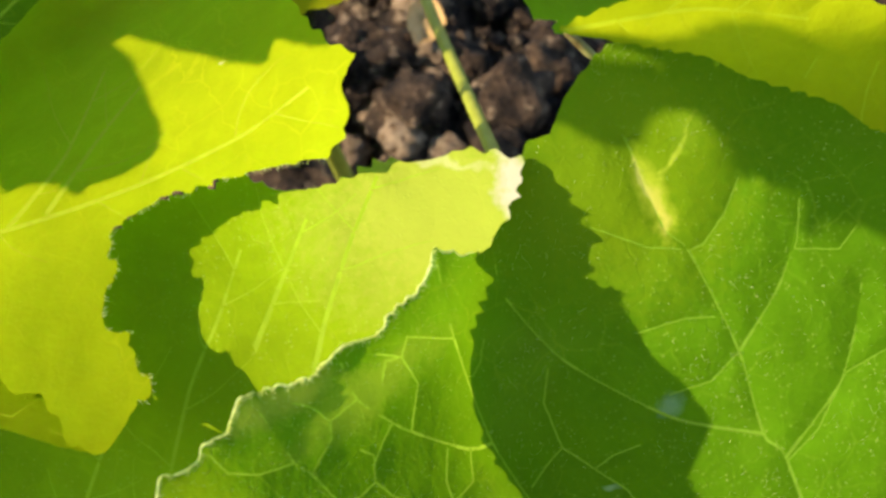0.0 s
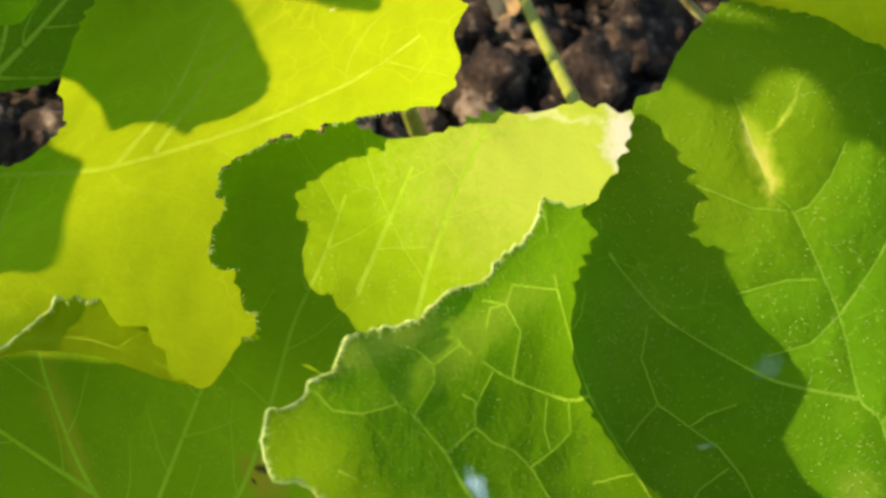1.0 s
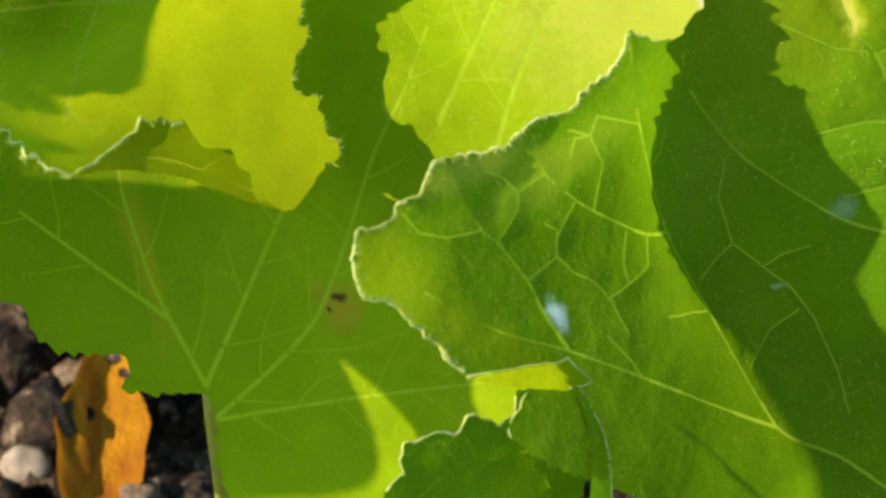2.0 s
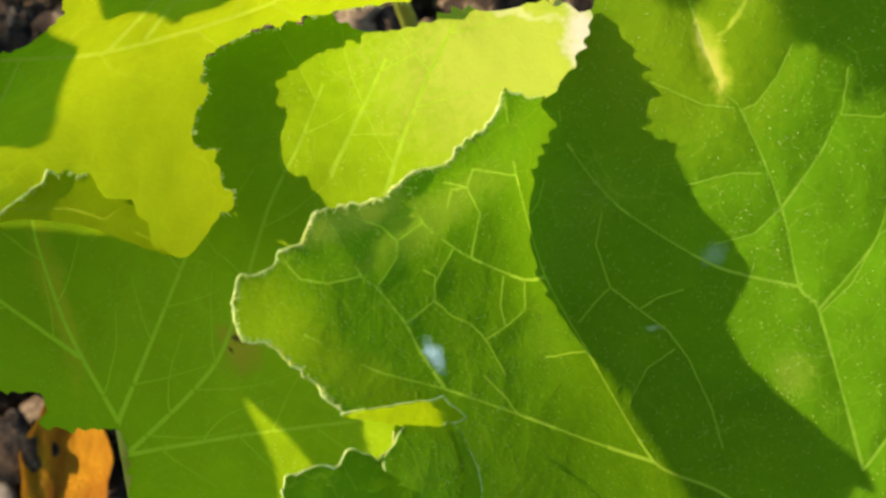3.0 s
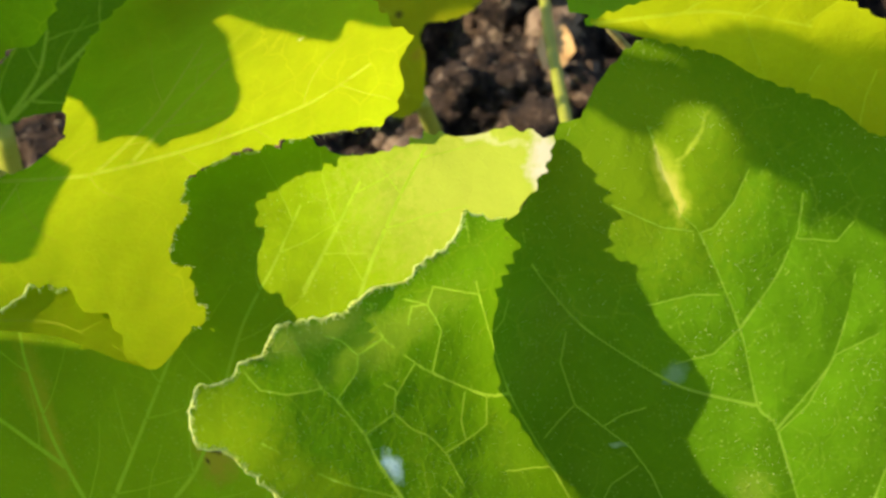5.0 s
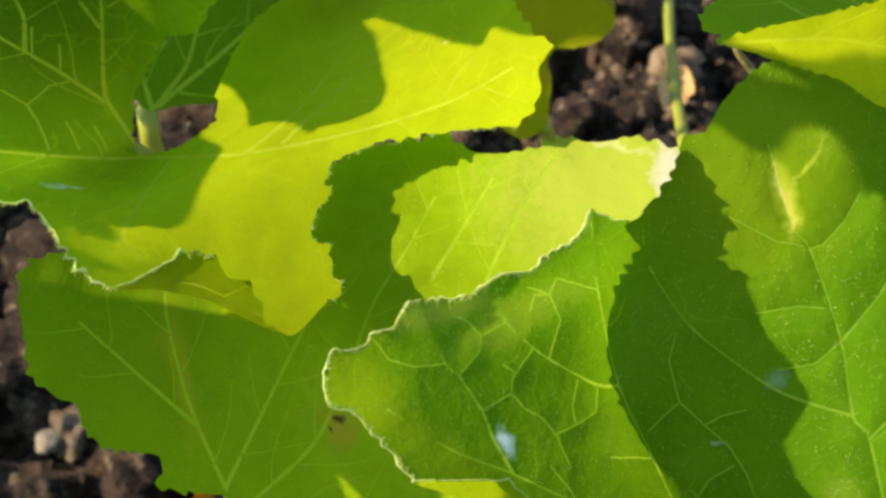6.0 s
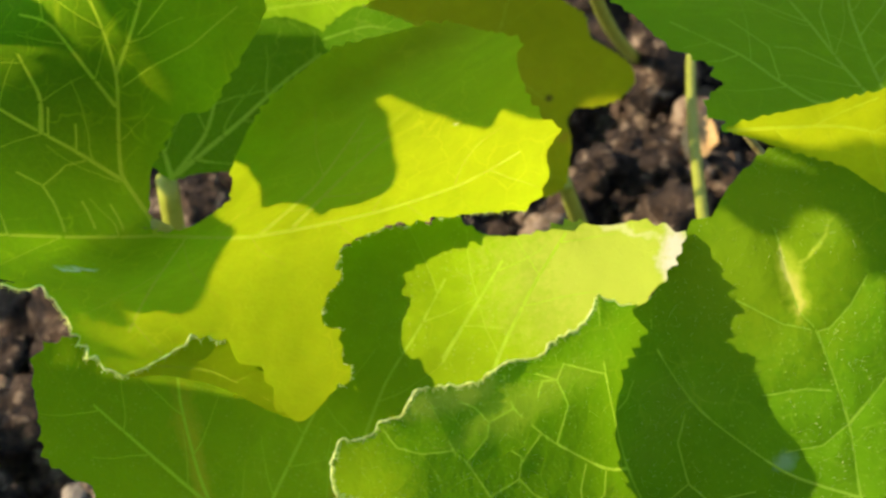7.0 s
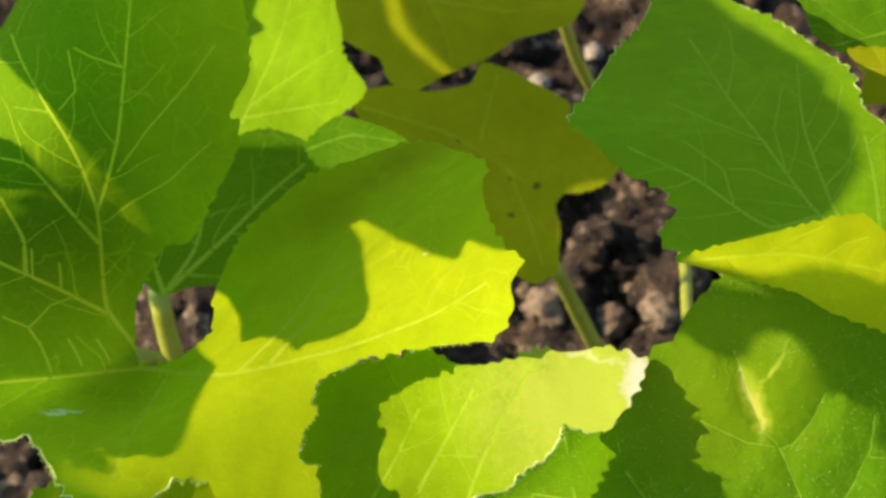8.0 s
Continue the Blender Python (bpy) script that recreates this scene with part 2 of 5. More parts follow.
def vein_material(name, face, through_face, pale, clear):
    mixed = [f + (p - f) * pale for f, p in zip(face, (0.40, 0.50, 0.05))]
    lit = [f + (p - f) * clear for f, p in zip(through_face, (0.62, 0.80, 0.05))]
    n = Nodes(name)
    where = n.add("ShaderNodeTexCoord").outputs["Object"]
    grain = n.ramp(n.noise(where, 350.0, 3.0), 0.3, 0.7)
    colour = n.mix(grain, rgb(*[c * 0.85 for c in mixed]), rgb(*[c * 1.15 for c in mixed]))
    front = n.add("ShaderNodeBsdfPrincipled", {"Base Color": colour, "Roughness": 0.65, "Specular IOR Level": 0.05}).outputs[0]
    back = n.add("ShaderNodeBsdfTranslucent", {"Color": rgb(*lit)}).outputs[0]
    return n.finish(n.add("ShaderNodeMixShader", {0: 0.45, 1: front, 2: back}).outputs[0])


GREEN_VEIN = vein_material("green_vein", GREEN_FACE, GREEN_GLOW, 0.18, 0.65)
LIME_VEIN = vein_material("lime_vein", LIME_FACE, LIME_GLOW, 0.08, 0.12)
FUNNEL_VEIN = vein_material("funnel_vein", LIME_FACE, LIME_GLOW, 0.2, 0.35)
FRESH_VEIN = vein_material("fresh_vein", FRESH_FACE, FRESH_GLOW, 0.14, 0.2)
OLIVE_VEIN = vein_material("olive_vein", OLIVE_FACE, OLIVE_GLOW, 0.15, 0.2)
RAGGED_VEIN = vein_material("ragged_vein", (0.165, 0.28, 0.003), (0.20, 0.44, 0.003), 0.14, 0.25)
VEIN_OF = {"funnel": FUNNEL_VEIN, "ragged": RAGGED_VEIN, "mature": GREEN_VEIN, "young": LIME_VEIN, "fresh": FRESH_VEIN, "fading": OLIVE_VEIN}


# ---- shapes ----
def part(name, bm, material, parent=None, label=""):
    """Links a bmesh as one mesh object under a thing or a part."""
    mesh = bpy.data.meshes.new(name)
    bm.to_mesh(mesh)
    bm.free()
    mesh.shade_smooth()
    mesh.materials.append(material)
    ob = new(name, mesh)
    ob.parent = parent
    return tagged(ob, label)


def rounded(points, closed, steps):
    """A smooth line through the points."""
    p = np.array(points, float)
    n = len(p)
    line = []
    for i in range(n if closed else n - 1):
        if closed:
            a, b, c, d = p[i - 1], p[i], p[(i + 1) % n], p[(i + 2) % n]
        else:
            a, b, c, d = p[max(i - 1, 0)], p[i], p[i + 1], p[min(i + 2, n - 1)]
        count = max(2, int(np.linalg.norm(c - b) / steps))
        for k in range(count):
            t = k / count
            pull = 0.7
            m0, m1 = (c - a) * 0.5 * pull, (d - b) * 0.5 * pull
            line.append((2 * t**3 - 3 * t**2 + 1) * b + (t**3 - 2 * t**2 + t) * m0 + (-2 * t**3 + 3 * t**2) * c + (t**3 - t**2) * m1)
    if not closed:
        line.append(p[-1])
    return np.array(line)


def inside(points, ring):
    """Which points lie within the closed line."""
    x, y = points[:, 0], points[:, 1]
    result = np.zeros(len(points), bool)
    for (ax, ay), (bx, by) in zip(ring, np.roll(ring, -1, 0)):
        crossing = (ay > y) != (by > y)
        if crossing.any():
            at = ax + (y - ay) * (bx - ax) / (by - ay if by != ay else 1e-9)
            result ^= crossing & (x < at)
    return result


def away(points, lines):
    """Distance from each point to the nearest of the lines' points."""
    spots = np.concatenate(lines)
    best = np.full(len(points), 1e9)
    for i in range(0, len(points), 500):
        d = points[i:i + 500, None] - spots[None]
        best[i:i + 500] = np.sqrt((d**2).sum(2).min(1))
    return best


def nearest(points, spots):
    """Distance to and index of the nearest spot, for each point."""
    best, which = np.full(len(points), 1e9), np.zeros(len(points), int)
    order = np.argsort(points[:, 0])
    by_x = np.argsort(spots[:, 0])
    xs = spots[by_x, 0]
    for i in range(0, len(points), 300):
        rows = order[i:i + 300]
        low, high = np.searchsorted(xs, [points[rows[0], 0] - 0.35, points[rows[-1], 0] + 0.35])
        if high <= low:
            continue
        near = spots[by_x[low:high]]
        d = ((points[rows][:, None] - near[None]) ** 2).sum(2)
        k = d.argmin(1)
        best[rows], which[rows] = np.sqrt(d[np.arange(len(rows)), k]), by_x[low:high][k]
    return best, which


def bent_line(points, rng):
    """A line with corners, slightly wavering between them."""
    line = []
    for p, q in zip(points, points[1:]):
        p, q = np.array(p), np.array(q)
        count = max(2, int(np.linalg.norm(q - p) / 0.09))
        line += [p + (q - p) * k / count + (rng.normal(0, 0.005, 2) if k else 0) for k in range(count)]
    return np.array(line + [np.array(points[-1])])


class Blade:
    """The sheet of a leaf: heights above the plane of its plan, in centimetres. Some leaves are two sheets that meet
    along a crease.
    """

    def __init__(self, spec):
        self.spec = spec
        self.seed = spec["pose"][0] * 71.0

    def sheet(self, bend, a, b):
        order = int(round((math.sqrt(8 * len(bend) + 1) - 3) / 2))
        total, k = 0.0 * a, 0
        for i in range(order + 1):
            for j in range(order + 1 - i):
                total = total + bend[k] * a**i * b**j
                k += 1
        return total

    def share(self, a, b):
        """How far a place belongs to the first of two sheets; the crease is straight, or a curve of a over b."""
        if self.spec.get("crease"):
            curve, width = self.spec["crease"]
            off = np.polyval(curve, np.clip(b, -6.5, 3.2)) - a - 0.7 * np.clip(b - 2.5, 0.0, 2.0) ** 1.5
        else:
            x, y, nx, ny, width = self.spec["join"]
            off = (a - x) * nx + (b - y) * ny
        return 1 / (1 + np.exp(-off / width))

    def base(self, a, b):
        h = self.sheet(self.spec["bend"], a, b)
        if self.spec["bend2"]:
            other = self.sheet(self.spec["bend2"], a, b) + self.spec.get("cone", 0.0) * np.sqrt(a * a + b * b + 1)
            share = self.share(a, b)
            h = share * h + (1 - share) * other
        for x, y, dx, dy, high, wide, long in self.spec.get("ridges", ()):
            across, down = (a - x) * dy - (b - y) * dx, (a - x) * dx + (b - y) * dy
            h = h + high * np.exp(-((across / wide) ** 2) - (down / long) ** 2)
        return h


def toothed(spec, rng, size, gap):
    """The leaf's edge with its fine teeth."""
    ring = rounded(spec["outline"], True, 0.07)
    step = np.linalg.norm(np.roll(ring, -1, 0) - ring, axis=1)
    along = np.cumsum(step)
    tangent = np.roll(ring, -1, 0) - np.roll(ring, 1, 0)
    tangent /= np.linalg.norm(tangent, axis=1)[:, None] + 1e-9
    area = (ring[:, 0] * np.roll(ring[:, 1], -1) - ring[:, 1] * np.roll(ring[:, 0], -1)).sum()
    normal = np.stack([tangent[:, 1], -tangent[:, 0]], 1) * (1 if area > 0 else -1)
    phase = along / gap + 0.35 * np.sin(along * 1.7) + 0.2 * np.sin(along * 4.1 + 1)
    saw = phase % 1.0
    shape = np.where(saw < 0.75, saw / 0.75, (1 - saw) / 0.25) ** 1.5
    strength = 0.55 + 0.45 * np.sin(along * 2.3 + 0.5)
    return ring + normal * (shape * size * strength)[:, None]


def tube(bm, line, widths, sides=7, flat=1.0, up=None):
    """A tapered tube along a line of points."""
    rings = []
    for i, p in enumerate(line):
        t = Vector(line[min(i + 1, len(line) - 1)]) - Vector(line[max(i - 1, 0)])
        t.normalize()
        u = Vector(up) if up is not None else Vector((0.31, 0.9, 0.2))
        s = t.cross(u)
        s.normalize()
        u = s.cross(t)
        rings.append([bm.verts.new(Vector(p) + s * (math.cos(2 * math.pi * k / sides) * widths[i]) + u * (math.sin(2 * math.pi * k / sides) * widths[i] * flat)) for k in range(sides)])
    for a, b in zip(rings, rings[1:]):
        for k in range(sides):
            bm.faces.new((a[k], a[(k + 1) % sides], b[(k + 1) % sides], b[k]))
    bm.faces.new(rings[0][::-1])
    bm.faces.new(rings[-1])


def make_leaf(spec, label, material, size=0.09, gap=0.36, grid=0.2, pucker=0.035, pucker_far=None, ripple=0.04, crinkle=0.35, width=0.055, rim=None, crisp=None, hairs=None, fuzz=0, petiole=None, sunk=0.0, whole=None, twiggy=True, group="leaves of the plants"):
    """A leaf on its petiole: blade, veins with their branches, margin and stalk."""
    rng = np.random.default_rng(int(abs(spec["pose"][0]) * 1e4) + len(spec["outline"]))
    if whole is None:
        leaf = tagged(new("leaf"), label, "leaf", group)
        leaf.matrix_world = pose(*spec["pose"])
    else:
        leaf = whole
    sheet = Blade(spec)
    ring = toothed(spec, rng, size, gap)
    mains = [rounded(v, False, 0.1) for v in spec["veins"]]
    bare = rounded(spec["outline"], True, 0.07)

    def at_control(k):
        return len(ring) if k >= len(spec["outline"]) else int(((bare - spec["outline"][k]) ** 2).sum(1).argmin())

    def stretch(a, b):
        return ring[at_control(a):at_control(b) + 1]

    smooth_ring = rounded(spec["outline"], True, 0.15)
    branches = []
    for main in mains:
        length, side, start = 0.0, 1, rng.uniform(0.6, 1.0)
        twigs = []
        for i in range(2, len(main) - 2 if twiggy else 2):
            length += np.linalg.norm(main[i] - main[i - 1])
            if length < start:
                continue
            start = length + rng.uniform(0.7, 1.25)
            side = -side
            way = main[i + 1] - main[i - 1]
            turn = math.atan2(way[1], way[0]) + side * rng.uniform(0.75, 1.05)
            reach = rng.uniform(1.3, 2.6)
            twig, spot = [main[i]], main[i].copy()
            for k in range(int(reach / 0.1)):
                turn -= side * rng.uniform(-0.02, 0.05) + rng.normal(0, 0.05)
                spot = spot + 0.1 * np.array([math.cos(turn), math.sin(turn)])
                twig.append(spot.copy())
            twig = np.array(twig)
            ok = inside(twig, smooth_ring)
            near = away(twig[4:], [m for m in mains]) if len(twig) > 5 else np.ones(1)
            stop = len(twig) if ok.all() else int(np.argmin(ok))
            close = np.where(near < 0.09)[0]
            stop = min(stop, 4 + close[0] if len(close) else stop)
            if stop > 4:
                twigs.append(twig[:stop])
        branches.append(twigs)
    lines = [(number, line, w) for number, (main, twigs) in enumerate(zip(mains, branches)) for line, w in [(main, (width, width * 0.5))]]
    lines = [(-2, t, (width * 0.26, width * 0.10)) for twigs in branches for t in twigs] + [(-2, bent_line(t, rng), (width * 0.40, width * 0.32)) for t in spec["net"]] + lines
    spots, half, owner, bank = [], [], [], []
    for number, line, (w0, w1) in lines:
        dense = []
        for p, q in zip(line, line[1:]):
            dense += [p + (q - p) * t for t in ((0.0, 0.33, 0.67) if number == -2 else (0.0, 0.5))]
        dense = np.array(dense + [line[-1]])
        part_way = np.linspace(0, 1, len(dense))
        wide = w0 + (w1 - w0) * part_way**0.6
        way = np.gradient(dense, axis=0)
        way /= np.linalg.norm(way, axis=1)[:, None] + 1e-9
        side = np.stack([-way[:, 1], way[:, 0]], 1)
        spots.append(dense), half.append(wide), owner.append(np.full(len(dense), number))
        bank += [dense + side * wide[:, None], dense - side * wide[:, None], dense]
    spots, half, owner = np.concatenate(spots), np.concatenate(half), np.concatenate(owner)
    bank = np.concatenate(bank)
    low, high = ring.min(0), ring.max(0)
    xs, ys = np.meshgrid(np.arange(low[0], high[0], grid), np.arange(low[1], high[1], grid))
    inner = np.stack([xs.ravel(), ys.ravel()], 1)
    inner[:, 0] += np.where((np.arange(len(inner)) // xs.shape[1]) % 2, grid / 2, 0)
    inner += rng.uniform(-grid * 0.15, grid * 0.15, inner.shape)
    if spec.get("crease"):
        wide, tall = np.meshgrid(np.arange(-0.9, 0.9, 0.06), np.arange(low[1], high[1], 0.06))
        band = np.stack([wide.ravel() + np.polyval(spec["crease"][0], np.clip(tall.ravel(), -6.5, 3.2)), tall.ravel()], 1)
        apart = np.abs(inner[:, 0] - np.polyval(spec["crease"][0], np.clip(inner[:, 1], -6.5, 3.2)))
        inner = np.concatenate([inner[apart > 0.95], band + rng.uniform(-0.008, 0.008, band.shape)])
    d, k = nearest(inner, spots)
    inner = inner[d > half[k] + 0.05]
    inner = np.concatenate([inner, bank])
    inner = inner[inside(inner, ring)]
    inner = inner[away(inner, [ring]) > 0.03]
    flat_points = np.concatenate([ring, inner])
    edges = [(i, (i + 1) % len(ring)) for i in range(len(ring))]
    points, _, faces, _, _, _ = delaunay_2d_cdt([Vector(p) for p in flat_points], edges, [], 1, 1e-4)
    points = np.array([tuple(p) for p in points])
    faces = np.array([f for f in faces if len(f) == 3])

    def height(p):
        d_main = np.minimum(nearest(p, spots)[0], 3.0)
        h = sheet.base(p[:, 0], p[:, 1])
        lift = pucker
        if pucker_far is not None:
            lift = pucker_far + (pucker - pucker_far) * sheet.share(p[:, 0], p[:, 1])
        h = h + lift * (1 - np.exp(-(d_main / 0.35) ** 1.3))
        wave = np.array([noise.noise((q[0] * 0.55, q[1] * 0.55, sheet.seed)) + crinkle * noise.noise((q[0] * 1.9, q[1] * 1.9, sheet.seed + 5)) for q in p])
        return h + ripple * 2.2 * wave

    solid = np.column_stack([points, height(points)]) / 100
    middle = points[faces].mean(1)
    d, k = nearest(middle, spots)
    kind_of = np.where(d < np.maximum(half[k] * 0.9, 0.017), owner[k], -1)

    for number in range(len(mains)):
        mine = np.where(kind_of == number)[0]
        home = {}
        for f in mine:
            for v in faces[f]:
                home.setdefault(int(v), []).append(int(f))
        left, pieces = set(int(f) for f in mine), []
        while left:
            stack, piece = [left.pop()], []
            while stack:
                f = stack.pop()
                piece.append(f)
                for v in faces[f]:
                    for g in home[int(v)]:
                        if g in left:
                            left.remove(g)
                            stack.append(g)
            pieces.append(piece)
        for piece in sorted(pieces, key=len)[:-1]:
            kind_of[piece] = -2

    def sheet_part(name, keep, paint, parent, note=""):
        used, back = np.unique(faces[keep], return_inverse=True)
        mesh = bpy.data.meshes.new(name)
        mesh.from_pydata(solid[used].tolist(), [], back.reshape(-1, 3).tolist())
        mesh.shade_smooth()
        mesh.materials.append(paint)
        ob = new(name, mesh)
        ob.parent = parent
        return tagged(ob, note)

    vein_paint = VEIN_OF[material.name.split("_")[0]]
    if whole is None:
        blade, holder = sheet_part("blade", kind_of == -1, material, leaf), leaf
    else:
        blade = sheet_part("folded_lobe", kind_of == -1, material, leaf, label)
        blade.matrix_basis = leaf.matrix_world.inverted() @ pose(*spec["pose"])
        holder = blade
    if (kind_of == -2).any():
        tagged(sheet_part("vein_net", kind_of == -2, vein_paint, holder), kind="stuff")
    for number in range(len(mains)):
        if (kind_of == number).any():
            sheet_part("vein", kind_of == number, vein_paint, holder)
    if rim:
        bm = bmesh.new()
        for a, b, *rest in rim:
            rim_size = rest[0] if rest else 1.0
            line = stretch(a, b)
            hh = height(line)
            shake = rng.normal(0, 0.012, (len(line), 3))
            tube(bm, [((p[0] + s[0]) / 100, (p[1] + s[1]) / 100, (h + s[2]) / 100) for p, h, s in zip(line, hh, shake)], [rim_size * max(0.008, 0.026 + 0.034 * noise.noise((p[0] * 3.0, p[1] * 3.0, 4.0)) + 0.012 * rng.random()) / 100 for p in line], 5, 1.0, (0, 0, 1))
        part("margin", bm, RIM, holder, "pale dry thickened margin")
    if crisp:
        bm = bmesh.new()
        line = stretch(*crisp)
        hh = height(line)
        for k in range(0, len(line) - 4, 5):
            if rng.random() < 0.7:
                piece = [((line[k + i][0] + rng.normal(0, 0.015)) / 100, (line[k + i][1] + rng.normal(0, 0.015)) / 100, (hh[k + i] + 0.02) / 100) for i in range(4)]
                tube(bm, piece, [0.0001 + 0.0004 * rng.random() for _ in piece], 5, 0.6, (0, 0, 1))
        part("crisp_edge", bm, CRISP, holder, "dark brown crisp dead edge")
    if hairs:
        bm = bmesh.new()
        for a, b, count in hairs:
            for k in rng.integers(at_control(a), at_control(b), count):
                k = int(k) % len(ring)
                root = ring[k]
                out_way = root - ring[k - 3]
                turn = math.atan2(out_way[1], out_way[0]) - math.pi / 2 + rng.normal(0, 0.5)
                long = rng.uniform(0.05, 0.14)
                h0 = height(root[None])[0]
                tip = root + long * np.array([math.cos(turn), math.sin(turn)])
                tube(bm, [(root[0] / 100, root[1] / 100, h0 / 100), (tip[0] / 100, tip[1] / 100, (h0 + rng.uniform(-0.05, 0.06)) / 100)], [0.00006, 0.00002], 3, 1.0, (0, 0, 1))
        tagged(part("hairs", bm, RIM, holder, "fine white hairs along the margin"), kind="stuff")
    if fuzz:
        bm = bmesh.new()
        roots = rng.uniform(low, high, (fuzz * 4, 2))
        thick = np.array([noise.noise((p[0] * 0.5, p[1] * 0.5, 9.0)) for p in roots]) - 0.2 + 0.16 * np.clip(-2.0 - roots[:, 0], 0.0, 5.0)
        roots = roots[inside(roots, ring) & (thick > rng.uniform(-0.5, 0.5, len(roots)))][:fuzz]
        for root, h0 in zip(roots, height(roots)):
            turn, lean, long = rng.uniform(0, 2 * math.pi), rng.uniform(0.2, 0.9), rng.uniform(0.02, 0.08)
            tip = (root[0] + long * lean * math.cos(turn), root[1] + long * lean * math.sin(turn), h0 + long)
            tube(bm, [(root[0] / 100, root[1] / 100, h0 / 100), tuple(c / 100 for c in tip)], [0.00006, 0.00002], 3, 1.0, (0.3, 0.2, 0.9))
        tagged(part("down", bm, HAIR, holder, "short pale hairs standing on the face"), kind="stuff")
    if petiole:
        start, end, thick, droop = petiole
        hh = height(np.array([start]))[0]
        inverse = leaf.matrix_world.inverted()
        top = Vector((start[0] / 100, start[1] / 100, hh / 100 - 0.001 - sunk))
        if isinstance(end, list):
            route = [top] + [inverse @ Vector(p) for p in end]
        elif end == "stem":
            # Stalks of the added leaves follow the sun's rays, so no stray shadow falls.
            world_top = leaf.matrix_world @ top
            bend_at = world_top - SUN_WAY * 2.4
            joint = Vector((-2.48, -0.83, 2.02))
            route = [top] + [inverse @ p for p in (world_top - SUN_WAY * 1.2, bend_at, (bend_at + joint) / 2 + Vector((0, 0.03, 0.06)), joint)]
        else:
            foot, down = inverse @ Vector(end), inverse.to_3x3() @ Vector((0, 0, -1))
            mid = (top + foot) / 2 + (top + down * (top - foot).length * 0.45 - (top + foot) / 2) * droop
            route = [(1 - t) ** 2 * top + 2 * t * (1 - t) * mid + t * t * foot for t in np.linspace(0, 1, 15)]
        line = rounded([p[:] for p in route], False, 0.015)
        bm = bmesh.new()
        tube(bm, line, [thick * (0.8 + 0.35 * i / (len(line) - 1)) for i in range(len(line))], 12)
        part("petiole", bm, STEM, leaf, "pale green hairy leaf stalk")
    return leaf


